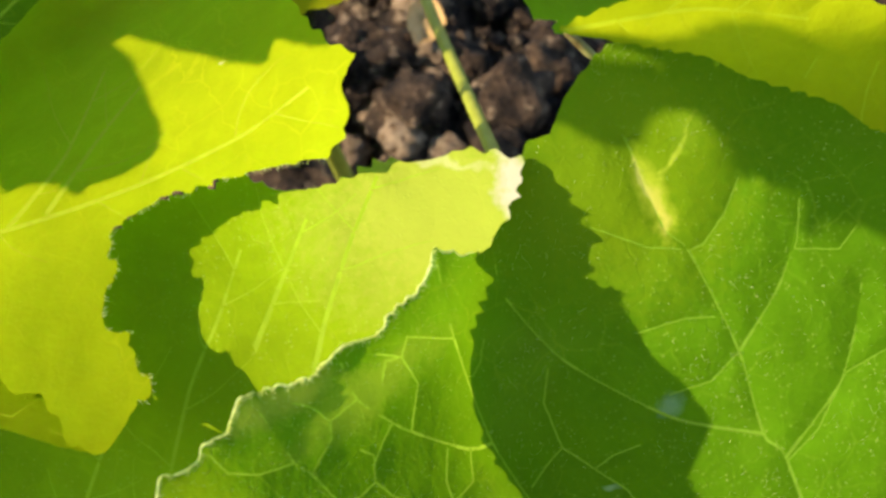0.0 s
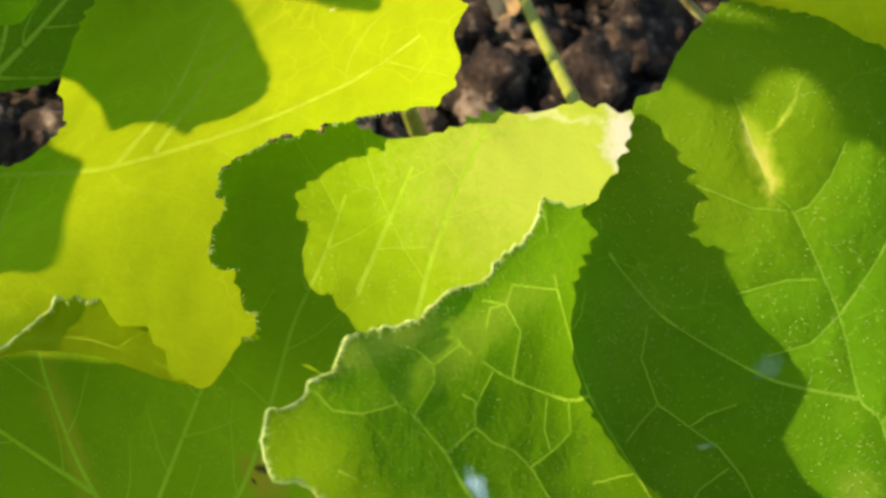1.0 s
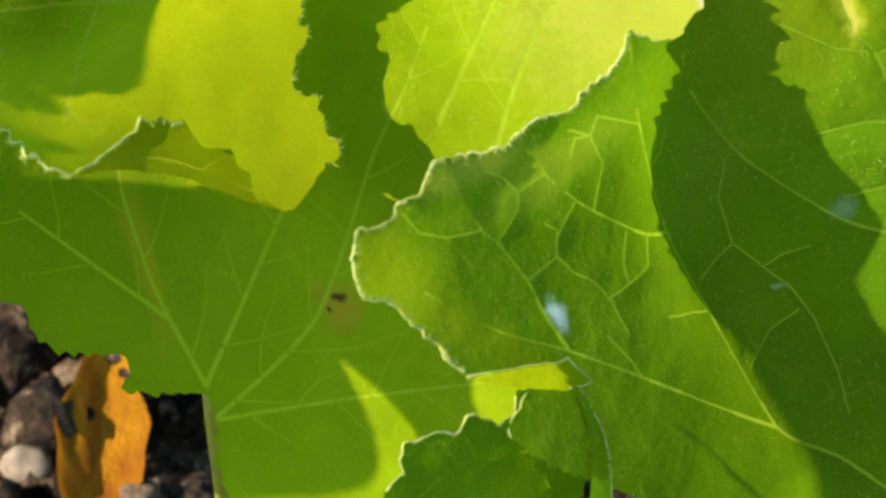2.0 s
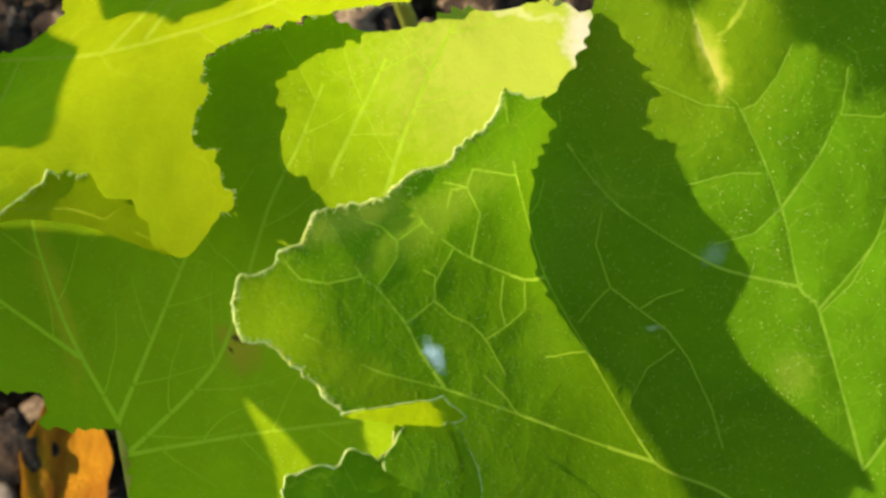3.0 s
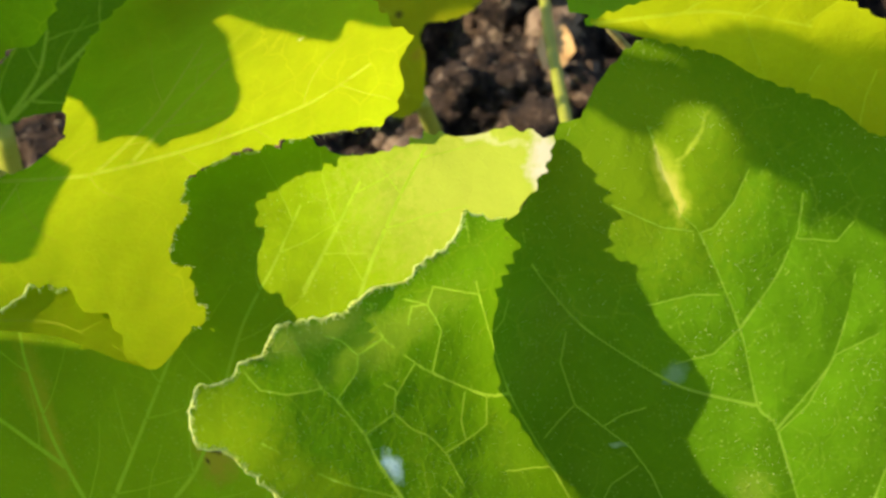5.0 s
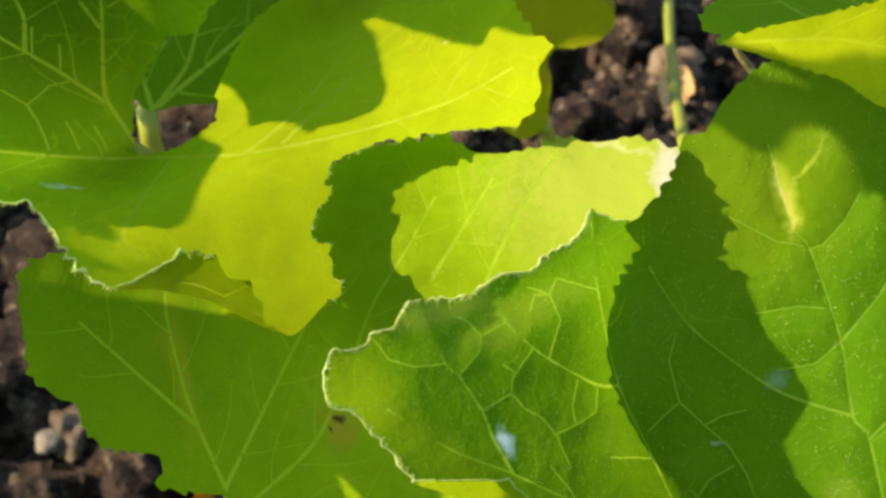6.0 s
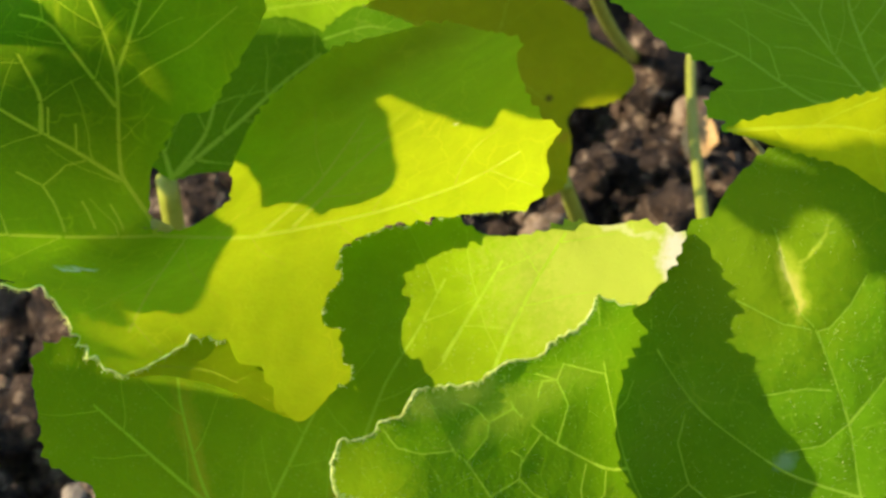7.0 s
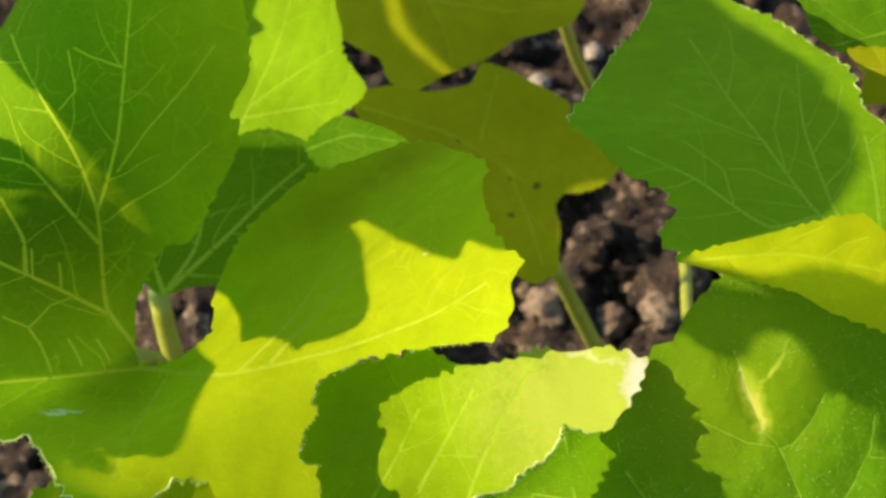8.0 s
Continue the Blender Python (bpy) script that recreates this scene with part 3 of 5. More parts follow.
# ---- leaf plans, in centimetres on planes facing the camera, outlined to fit its view ----
R_LEAF = dict(
    pose=(0.0286, 0.2686, 0.5424, 41.9, 4.3, 3.8),
    bend=[-1.62734, 0.15964, 0.06474, -0.64042, 0.04813, -0.00607], cone=0.0000, bend2=[-1.76217, 0.22374, -0.00330, 0.16729, -0.01014, 0.00461], join=(-1.729, 3.974, -0.995, -0.097, 0.500), crease=((-0.00109, -0.00371, 0.09215, -0.1269, -2.02), 0.34), ridges=[(-4.7, 0.62, -0.9, -0.44, 0.72, 0.85, 1.4), (-8.9, -2.4, 1.0, 0.0, 1.0, 1.6, 1.6)],
    outline=[(-3.13, 2.42), (-2.77, 2.32), (-2.32, 2.29), (-1.82, 2.60), (-1.61, 3.16), (-1.42, 3.77), (-1.18, 4.27), (-1.02, 4.55), (-0.68, 4.66), (-0.39, 5.42), (0.26, 6.25), (1.02, 6.75), (2.33, 7.08), (3.99, 6.96), (5.76, 6.19), (8.47, 5.33), (10.06, 3.26), (10.82, 0.15), (10.66, -2.85), (9.55, -5.51), (7.11, -7.10), (3.96, -8.23), (1.17, -7.97), (-2.35, -6.40)] + [(-4.18, -5.67), (-5.18, -5.08), (-5.23, -4.86), (-5.01, -4.59), (-4.84, -4.32), (-4.24, -4.18), (-4.94, -4.10), (-6.14, -3.93), (-6.55, -3.53), (-7.24, -2.94), (-7.63, -2.64), (-8.10, -2.55), (-8.29, -2.03), (-8.22, -1.48), (-7.67, -1.33), (-7.48, -0.97), (-7.10, -0.82), (-6.86, -0.24), (-6.30, -0.10), (-5.62, 0.07), (-5.18, 0.48), (-4.94, 0.70), (-4.26, 0.86), (-3.98, 1.23)] + [(-3.46, 1.60), (-3.19, 2.07)],
    veins=[[(5.65, -5.41), (4.31, -1.96), (3.83, -1.43), (3.25, 0.29), (2.18, 2.33), (1.65, 2.82), (0.81, 4.61)],
           [(5.65, -5.41), (6.28, -4.10), (6.92, -1.66), (7.72, 1.03), (8.25, 2.78)],
           [(4.60, -7.30), (3.55, -6.75), (2.60, -6.20), (1.06, -5.55), (-0.66, -3.11), (-1.76, -1.49), (-2.63, 0.65), (-3.06, 2.21)],
           [(1.06, -5.55), (-2.24, -4.29), (-4.02, -3.66), (-5.44, -3.27), (-6.94, -2.53)],
           [(3.80, -1.40), (2.00, -1.09), (-0.20, 0.07), (-1.45, 1.38), (-1.73, 2.07)]] + [[(3.25, 0.30), (3.99, 1.71), (4.31, 3.07)],
           [(4.27, -1.89), (5.20, -0.47), (5.47, 0.57), (5.58, 1.72)],
           [(-1.76, -1.52), (-2.33, -1.53), (-3.54, -1.07), (-3.93, -0.86), (-4.64, -0.36), (-4.98, 0.38)],
           [(-4.02, -3.62), (-4.55, -2.94), (-4.88, -2.38), (-5.53, -1.66), (-5.83, -1.45), (-6.47, -0.50)]],
    net=[[(-4.64, -0.36), (-5.15, -0.74), (-5.52, -0.44), (-5.89, -0.35)],
           [(-5.15, -0.74), (-5.13, -1.08), (-5.49, -1.63)],
           [(-3.54, -1.07), (-3.41, -0.15), (-3.76, 0.40), (-3.66, 0.79), (-2.65, 0.66)],
           [(-4.14, -0.05), (-4.10, 0.35), (-3.76, 0.40), (-4.29, 0.50)],
           [(-5.83, -1.45), (-6.50, -1.59), (-7.05, -1.51), (-7.41, -1.14)]] + [[(-4.88, -2.38), (-4.29, -1.93), (-3.90, -2.24), (-3.51, -2.39), (-3.11, -2.76), (-2.66, -3.46)],
           [(-4.29, -1.93), (-4.31, -1.43), (-4.57, -1.32)],
           [(-3.11, -2.71), (-2.69, -2.48), (-2.26, -2.14), (-2.29, -1.58)],
           [(-2.69, -2.48), (-2.84, -2.06), (-2.80, -1.45)],
           [(-2.19, -0.16), (-2.01, 0.08), (-1.91, 0.57)]] + [[(-3.93, -0.86), (-4.13, -1.24), (-4.29, -1.58)],
           [(-3.17, -3.43), (-2.65, -3.91), (-2.38, -4.22)],
           [(-0.19, -1.74), (0.49, -2.19), (1.15, -2.62), (1.68, -3.24), (2.31, -4.35), (2.64, -5.23)],
           [(-0.84, -2.53), (-0.19, -1.74), (-0.61, -0.79), (-0.54, -0.08)],
           [(0.45, -4.33), (0.79, -3.51), (1.35, -3.02)]] + [[(-1.78, -3.14), (-1.15, -3.12), (-0.56, -3.15)],
           [(0.49, -2.19), (0.86, -1.89), (1.40, -1.67)],
           [(2.02, 2.38), (1.38, 2.40), (0.18, 2.82)],
           [(2.12, 2.33), (2.45, 2.47), (2.83, 3.08), (3.08, 3.81)],
           [(4.29, 3.40), (4.28, 2.53), (4.24, 2.39), (5.11, 2.39), (5.44, 2.86)]] + [[(4.31, -1.96), (4.89, -1.28), (5.36, -0.11), (6.22, 0.45)],
           [(2.73, 1.01), (2.14, 0.97), (1.20, 0.65)],
           [(3.25, 0.29), (2.75, -0.31), (1.93, -0.62)]])

L1_LEAF = dict(
    pose=(-0.1396, 0.3596, 0.4749, 41.9, 4.3, 3.8),
    bend=[11.10120, -1.39074, 0.00865, -0.34954, 0.08955, 0.04012], cone=4.1139, bend2=[-2.99655, -3.27952, -0.02614, -0.69027, 0.07980, -0.34772], join=(2.943, 0.618, 0.754, -0.656, 0.900), ridges=[(2.817, -2.482, 1.000, 0.000, -0.900, 2.600, 2.600), (1.9, 4.7, 0.0, 1.0, 0.85, 2.2, 2.2), (0.8, -2.5, 1.0, 0.0, -0.9, 1.4, 1.4)],
    outline=[(0.42, 0.10), (-0.11, 0.48), (-0.32, 1.46), (-0.29, 2.14), (0.35, 3.56), (1.18, 3.80), (1.67, 4.77), (2.30, 6.20), (2.39, 7.29), (2.09, 7.65), (2.57, 8.84), (2.31, 10.83), (1.98, 12.64), (-0.04, 14.66), (-6.96, 17.62), (-5.36, 12.04), (-7.25, 8.93), (-10.64, 4.86), (-5.88, 0.90), (-2.92, -1.12), (-1.22, -1.54), (-1.78, -1.58), (-1.22, -1.59), (-0.66, -1.58)] + [(0.39, -2.21), (1.34, -2.85), (2.09, -3.19), (2.76, -2.66), (3.22, -2.14), (4.03, -2.15), (4.46, -2.62), (4.97, -2.61), (5.37, -3.01), (5.52, -3.35), (5.88, -3.58), (6.29, -3.64), (6.65, -3.13), (6.87, -2.72), (7.12, -2.62), (6.94, -2.36), (6.76, -2.07), (6.64, -1.76), (6.65, -1.56), (6.40, -1.53), (6.19, -1.44), (6.09, -1.16), (6.13, -0.91), (6.20, -0.57)] + [(6.36, -0.39), (6.25, -0.20), (6.14, -0.02), (6.16, 0.24), (6.27, 0.47), (6.55, 0.69), (7.33, 1.13), (8.55, 1.53), (10.53, 2.01), (10.98, 2.73), (10.90, 3.43), (11.12, 4.02), (10.66, 4.28), (10.21, 4.86), (9.76, 6.00), (9.76, 6.70), (8.90, 7.31), (7.70, 7.71), (6.72, 7.42), (5.06, 6.48), (4.31, 6.02), (3.31, 4.85), (2.74, 3.95), (2.35, 3.07)] + [(2.19, 2.21), (2.57, 1.35), (1.92, 0.65), (1.43, 0.33)],
    veins=[[(0.44, 0.04), (-1.02, 1.64), (-1.51, 4.41), (-2.50, 6.37), (-5.47, 9.73)],
           [(-1.51, 4.41), (-1.03, 6.67), (-0.91, 10.52)],
           [(-1.00, 1.48), (-2.19, 2.09), (-3.54, 2.65), (-4.83, 3.23)],
           [(0.44, 0.04), (-1.30, -0.32), (-2.14, -0.46), (-3.31, -0.65)],
           [(0.44, 0.04), (3.67, 0.34), (6.64, 1.31), (8.89, 2.38), (10.25, 3.37)]] + [[(1.69, 0.10), (1.72, -1.35), (1.76, -2.30)],
           [(4.86, 0.80), (5.84, 2.38), (6.69, 3.56)],
           [(3.99, 0.41), (5.10, 2.00), (5.79, 4.01)],
           [(-2.92, 2.40), (-3.25, 3.44), (-4.11, 4.51)],
           [(-1.41, 3.52), (-3.37, 5.44), (-4.46, 5.69)]],
    net=[[(1.62, 9.48), (0.88, 8.29), (-0.19, 6.90), (-1.01, 5.61)],
           [(1.69, 6.78), (0.56, 5.52), (-0.60, 4.76), (-1.29, 4.11)],
           [(-2.97, 1.19), (-2.39, 0.94), (-2.18, 1.60), (-1.69, 1.95)],
           [(-2.39, 0.94), (-2.01, 0.50), (-1.46, -0.21)],
           [(-1.59, 0.69), (-1.02, -0.02)],
           [(-1.06, 0.73), (-0.49, 0.06)],
           [(-2.97, 3.14), (-2.75, 2.34)],
           [(-2.27, 2.82), (-2.09, 2.07)],
           [(-2.83, 9.01), (-2.41, 7.86), (-2.90, 7.25)],
           [(-1.00, 8.60), (-2.04, 8.86), (-2.64, 9.10)]])

L2_LEAF = dict(
    pose=(-0.0685, 0.2755, 0.5199, 41.9, 4.3, 3.8),
    bend=[0.10927, 0.04043, -0.05416, 0.25221, -0.03620, 0.04280], bend2=None, join=(), ridges=[(1.691, -0.091, 1.000, 0.000, 0.600, 1.900, 1.900), (2.0, 4.0, 1.0, 0.2, -0.8, 1.5, 1.9)],
    outline=[(8.19, 5.06), (8.03, 5.15), (7.57, 5.26), (7.14, 5.34), (6.34, 5.11), (5.56, 5.10), (4.90, 4.75), (4.09, 4.55), (3.25, 4.55), (2.32, 5.00), (1.22, 4.70), (0.40, 4.10), (-0.19, 3.39), (-1.01, 2.76), (-2.04, 2.10), (-4.02, 1.29), (-5.73, 0.73), (-6.74, 0.22), (-6.99, -0.31), (-6.94, -1.01), (-6.73, -1.99), (-6.56, -2.62), (-5.96, -3.02), (-5.45, -3.20)] + [(-5.27, -3.72), (-4.75, -4.15), (-4.01, -4.18), (-3.29, -4.21), (-3.17, -4.71), (-3.36, -4.98), (-2.75, -5.04), (-1.85, -4.96), (-1.47, -5.00), (-1.22, -5.60), (-1.12, -6.60), (-0.85, -7.60), (0.30, -8.40), (2.20, -8.10), (3.90, -6.80), (4.95, -4.39), (5.32, -1.70), (5.68, 0.23), (6.10, 1.90), (6.53, 3.04), (7.09, 3.15), (7.51, 3.51), (7.70, 3.96), (7.95, 4.36)],
    veins=[[(-1.49, -4.78), (-2.66, -2.66), (-3.39, -0.74), (-3.63, 0.36)],
           [(-2.43, -3.21), (-4.02, -2.15), (-5.53, -1.08)],
           [(-1.49, -4.70), (-0.86, -2.92), (-0.07, -0.62), (0.46, 1.00)],
           [(-1.32, -5.61), (0.72, -3.01), (1.65, 0.53), (2.22, 1.91), (2.69, 3.30)],
           [(3.90, -0.20), (4.33, 1.83), (4.90, 3.54), (5.46, 4.83)]] + [[(-1.32, -5.61), (1.29, -4.74), (3.08, -4.20), (4.15, -3.89)],
           [(2.97, 1.40), (3.60, 2.90), (4.03, 3.95)]],
    net=[])

UR_LEAF = dict(
    pose=(0.0262, 0.3755, 0.5714, 41.9, 4.3, 3.8),
    bend=[-0.00000, -1.90466, 0.15351], bend2=None, join=(),
    outline=[(-3.90, 0.32), (-3.50, 1.20), (-2.87, 2.67), (-2.25, 3.59), (-1.68, 5.13), (-0.79, 7.10), (0.22, 5.68), (0.71, 5.13), (1.83, 4.48), (2.73, 3.75), (3.71, 2.81), (3.94, 1.56), (4.52, 0.89), (4.86, -0.61), (4.33, -1.90), (3.44, -2.43), (1.56, -2.76), (-0.04, -3.13), (-1.03, -3.33), (-1.00, -3.13), (-1.36, -2.94), (-1.48, -2.75), (-1.32, -2.36), (-1.05, -2.05)] + [(-1.36, -1.83), (-1.28, -1.56), (-1.93, -1.24), (-2.59, -0.92), (-3.26, -0.28)],
    veins=[[(3.68, -2.55), (2.35, -1.80), (1.15, 0.20), (0.30, 1.58), (-0.70, 3.56)],
           [(3.20, -2.31), (2.75, -1.67), (2.27, 0.72), (2.33, 2.91)],
           [(2.35, -1.83), (1.16, -2.25), (0.30, -1.78), (-0.65, -1.11), (-2.36, -0.34)],
           [(3.68, -2.55), (3.85, -0.87), (3.82, 0.64)]],
    net=[[(1.15, 0.20), (-0.15, 0.69), (-1.35, 1.23)],
           [(1.65, -0.60), (1.47, 0.58), (1.85, 2.12)],
           [(0.30, -1.78), (0.08, -0.76), (-0.91, -0.01)],
           [(2.43, -0.02), (3.16, 1.11), (3.48, 2.28)],
           [(0.30, 1.58), (0.57, 2.80), (0.48, 4.08)]] + [[(1.87, -1.15), (0.79, -0.69), (0.22, -0.74)],
           [(2.58, -1.00), (3.24, -0.28), (3.67, 0.63)],
           [(-0.65, -1.11), (-1.07, -1.36), (-1.49, -1.48)]])

UY_LEAF = dict(
    pose=(0.0571, 0.3070, 0.6075, 41.9, 4.3, 3.8),
    bend=[-0.00000, 0.65257, 0.31954], cone=0.0000, bend2=[-0.24680, 0.54022, -0.01543], join=(-2.579, -0.734, 0.027, 1.000, 0.120),
    outline=[(-3.39, -0.63), (-2.71, -0.28), (-1.98, -0.01), (-1.03, 0.31), (-0.09, 0.63), (0.49, 0.75), (1.04, 0.40), (2.24, -0.22), (6.42, -1.86), (5.84, -2.54), (4.92, -2.49), (4.53, -2.68), (3.58, -2.50), (2.78, -2.44), (1.98, -1.97), (1.09, -1.68), (0.10, -1.45), (-0.78, -1.08), (-2.60, -0.80)],
    veins=[[(-3.32, -0.63), (-0.94, -0.25), (1.08, -0.45)]],
    net=[[(1.47, -1.14), (1.30, -1.49)],
           [(2.66, -1.18), (2.54, -1.75), (2.52, -2.33)],
           [(3.62, -1.23), (3.51, -1.81), (3.75, -2.43)],
           [(4.36, -1.30), (4.37, -1.87), (4.55, -2.50)],
           [(-1.55, -0.33), (-0.99, 0.06), (-0.30, 0.44)]] + [[(-0.30, -0.35), (0.24, 0.11), (0.70, 0.27)]])

L3_LEAF = dict(
    pose=(-0.1773, 0.4725, 0.3799, 41.9, 4.3, 3.8),
    bend=[0.00000, -0.24224, -0.02000, -0.11091, 0.00000, -0.01200], bend2=None, join=(),
    outline=[(0.22, -0.01), (-0.40, 0.28), (-0.95, 0.95), (-0.10, 2.08), (0.72, 3.44), (1.33, 4.80), (2.03, 6.20), (3.13, 6.55), (4.44, 6.26), (5.32, 5.25), (4.84, 4.65), (4.50, 3.00), (3.69, 1.43), (2.36, 0.66), (0.98, 0.31)],
    veins=[[(0.21, 0.03), (-0.43, 1.31), (-0.91, 2.00)],
           [(0.30, 0.14), (1.08, 1.78), (1.20, 3.28)],
           [(0.39, 0.21), (2.13, 2.32), (3.50, 4.17), (4.57, 5.39)]],
    net=[])

L4_LEAF = dict(
    pose=(-0.1294, 0.6067, 0.3674, 41.9, 4.3, 3.8),
    bend=[0.00000, -0.25434, -0.02000, 0.37878, 0.00000, -0.01200], bend2=None, join=(),
    outline=[(-4.93, -2.41), (-5.55, -1.61), (-5.36, -0.28), (-5.44, 1.93), (-5.82, 4.98), (-4.46, 6.84), (-2.43, 5.30), (-1.67, 3.55), (-1.16, 2.34), (-0.96, 1.26), (0.13, 0.05), (0.12, -0.47), (-0.77, -1.34), (-1.62, -2.21), (-2.02, -2.89), (-3.50, -2.85), (-4.78, -2.97)],
    veins=[[(-4.98, -2.06), (-3.85, 1.49), (-3.48, 4.00)],
           [(-4.71, -1.21), (-2.48, 0.58), (-1.37, 1.36)],
           [(-4.90, -1.70), (-2.25, -1.08), (-0.85, -0.76)]],
    net=[])

L5_LEAF = dict(
    pose=(-0.1232, 0.5470, 0.4090, 41.9, 4.3, 3.8),
    bend=[0.00000, -0.31863, 0.03000, -0.00571, 0.00000, 0.01800], bend2=None, join=(),
    outline=[(-1.05, -1.54), (-0.53, -0.72), (0.04, -0.23), (0.91, -0.36), (2.22, -0.70), (2.80, -1.08), (1.29, -1.65), (0.56, -2.18), (-0.31, -2.27)],
    veins=[[(-0.93, -1.64), (0.56, -0.94), (2.26, -1.00)]],
    net=[])

L6_LEAF = dict(
    pose=(-0.0880, 0.6800, 0.2850, 41.9, 4.3, 3.8),
    bend=[0.00000, -0.08502, -0.01000, 0.05042, 0.00000, -0.00600], bend2=None, join=(),
    outline=[(-6.42, -0.12), (-6.20, 0.68), (-4.95, 1.13), (-3.25, 1.01), (-1.32, 1.50), (-0.96, 2.49), (-0.19, 2.48), (1.94, 1.67), (3.15, 1.06), (3.57, 0.15), (4.50, -0.30), (5.50, -0.85), (5.75, -1.60), (5.15, -2.40), (4.15, -2.90), (3.35, -3.05), (3.05, -3.70), (3.37, -4.59), (3.40, -6.44), (2.56, -7.14), (1.72, -6.92), (0.11, -5.55), (-2.09, -3.97), (-4.31, -2.39)],
    veins=[[(-6.13, 0.04), (-1.89, -0.88), (1.88, -2.83)],
           [(-0.60, -1.02), (-0.30, 1.07), (-0.15, 2.12)],
           [(0.79, -2.17), (2.05, -4.60), (2.73, -6.31)]],
    net=[])

YT_LEAF = dict(
    pose=(-0.0850, 0.7800, 0.3000, 41.9, 4.3, 3.8),
    bend=[0.00000, -0.14482, -0.01000, 0.10085, 0.00000, -0.00600], bend2=None, join=(),
    outline=[(-9.50, -2.62), (-8.80, -4.64), (-7.77, -5.20), (-6.84, -5.60), (-6.24, -6.64), (-4.97, -7.00), (-3.57, -6.08), (-1.82, -5.23), (-0.52, -4.21), (0.77, -3.72), (2.10, -3.12), (2.61, -1.99), (2.00, 0.16), (-4.11, 1.65), (-8.93, 0.22)],
    veins=[[(-6.69, 0.07), (-4.09, -3.62), (-3.36, -5.46)],
           [(-4.75, -2.57), (-0.93, -2.82), (1.17, -2.38)]],
    net=[])

TR_LEAF = dict(
    pose=(0.1000, 0.5200, 0.5000, 41.9, 4.3, 3.8),
    bend=[0.00000, -0.38377, -0.01000, -0.00695, 0.00000, -0.00600], bend2=None, join=(),
    outline=[(-6.05, 0.82), (-5.54, -0.31), (-5.23, -1.09), (-4.12, -1.62), (-2.33, -1.73), (-0.56, -0.61), (-0.63, 2.52), (-4.33, 3.18)],
    veins=[[(-0.58, 0.16), (-3.08, -0.85), (-4.50, -1.37)]],
    net=[])

TP_LEAF = dict(
    pose=(0.0850, 0.4700, 0.5450, 41.9, 4.3, 3.8),
    bend=[0.00000, -0.20340, 0.00000, -0.00174, 0.00000, 0.00000], bend2=None, join=(),
    outline=[(-2.72, -1.61), (-1.99, -1.45), (-0.75, -1.50), (-0.35, -2.74), (-1.63, -3.12), (-2.21, -3.09), (-2.18, -2.24)],
    veins=[[(-0.71, -2.10), (-2.36, -2.09)]],
    net=[])

L1_FOLD = dict(
    pose=(-0.1396, 0.3596, 0.4749, 41.9, 4.3, 3.8),
    bend=[10.80120, -1.39074, 0.00865, -0.34954, 0.08955, 0.04012], cone=4.1139, bend2=[-3.29655, -3.27952, -0.02614, -0.69027, 0.07980, -0.34772], join=(2.943, 0.618, 0.754, -0.656, 0.900), ridges=[(2.817, -2.482, 1.000, 0.000, -0.900, 2.600, 2.600), (0.8, -2.5, 1.0, 0.0, -0.9, 1.4, 1.4)],
    outline=[(1.83, -3.03), (2.18, -2.44), (3.04, -1.95), (4.06, -2.14), (4.86, -2.56), (5.59, -2.98), (6.18, -3.49), (6.20, -3.70), (5.40, -3.57), (4.10, -3.21), (2.91, -3.12), (2.24, -3.23)],
    veins=[[(2.37, -2.95), (3.88, -2.92), (5.63, -3.44)]],
    net=[])

R_FOLD = dict(
    pose=(0.0286, 0.2686, 0.5424, 41.9, 4.3, 3.8),
    bend=[-2.15, 0.15964, 0.06474, -0.90, 0.04813, -0.00607], cone=0.0000, bend2=[-1.41217, 0.22374, -0.00330, 0.16729, -0.01014, 0.00461], join=(-1.729, 3.974, -0.995, -0.097, 0.500), crease=((-0.00109, -0.00371, 0.09215, -0.1269, -2.02), 0.34),
    outline=[(-6.14, -3.89), (-5.64, -3.85), (-4.96, -3.80), (-4.38, -3.77), (-4.10, -3.73), (-3.91, -3.91), (-3.58, -4.14), (-3.68, -4.23), (-3.99, -4.20), (-4.06, -4.28), (-4.48, -4.23), (-4.95, -4.17), (-5.52, -4.07)],
    veins=[[(-5.86, -3.94), (-4.95, -4.01), (-4.02, -4.09)]],
    net=[])

R_LOBE = dict(
    pose=(0.0286, 0.2686, 0.5424, 41.9, 4.3, 3.8),
    bend=[-0.15, 0.0, 0.0, -0.50, 0.0, 0.0], bend2=None, join=(),
    outline=[(-4.99, -4.46), (-4.60, -4.39), (-4.29, -4.70), (-3.90, -5.30), (-3.50, -6.30), (-4.20, -7.30), (-5.80, -7.60), (-7.30, -7.10), (-7.38, -6.20), (-7.08, -5.95), (-7.12, -5.42), (-6.68, -5.22), (-6.40, -5.15), (-6.10, -5.20), (-5.91, -4.85), (-5.66, -4.93), (-5.24, -5.07), (-5.08, -4.94), (-4.95, -4.76)],
    veins=[[(-4.20, -6.30), (-4.60, -5.55), (-5.00, -5.10)], [(-4.60, -5.55), (-5.40, -5.70), (-6.30, -5.55)]],
    net=[])

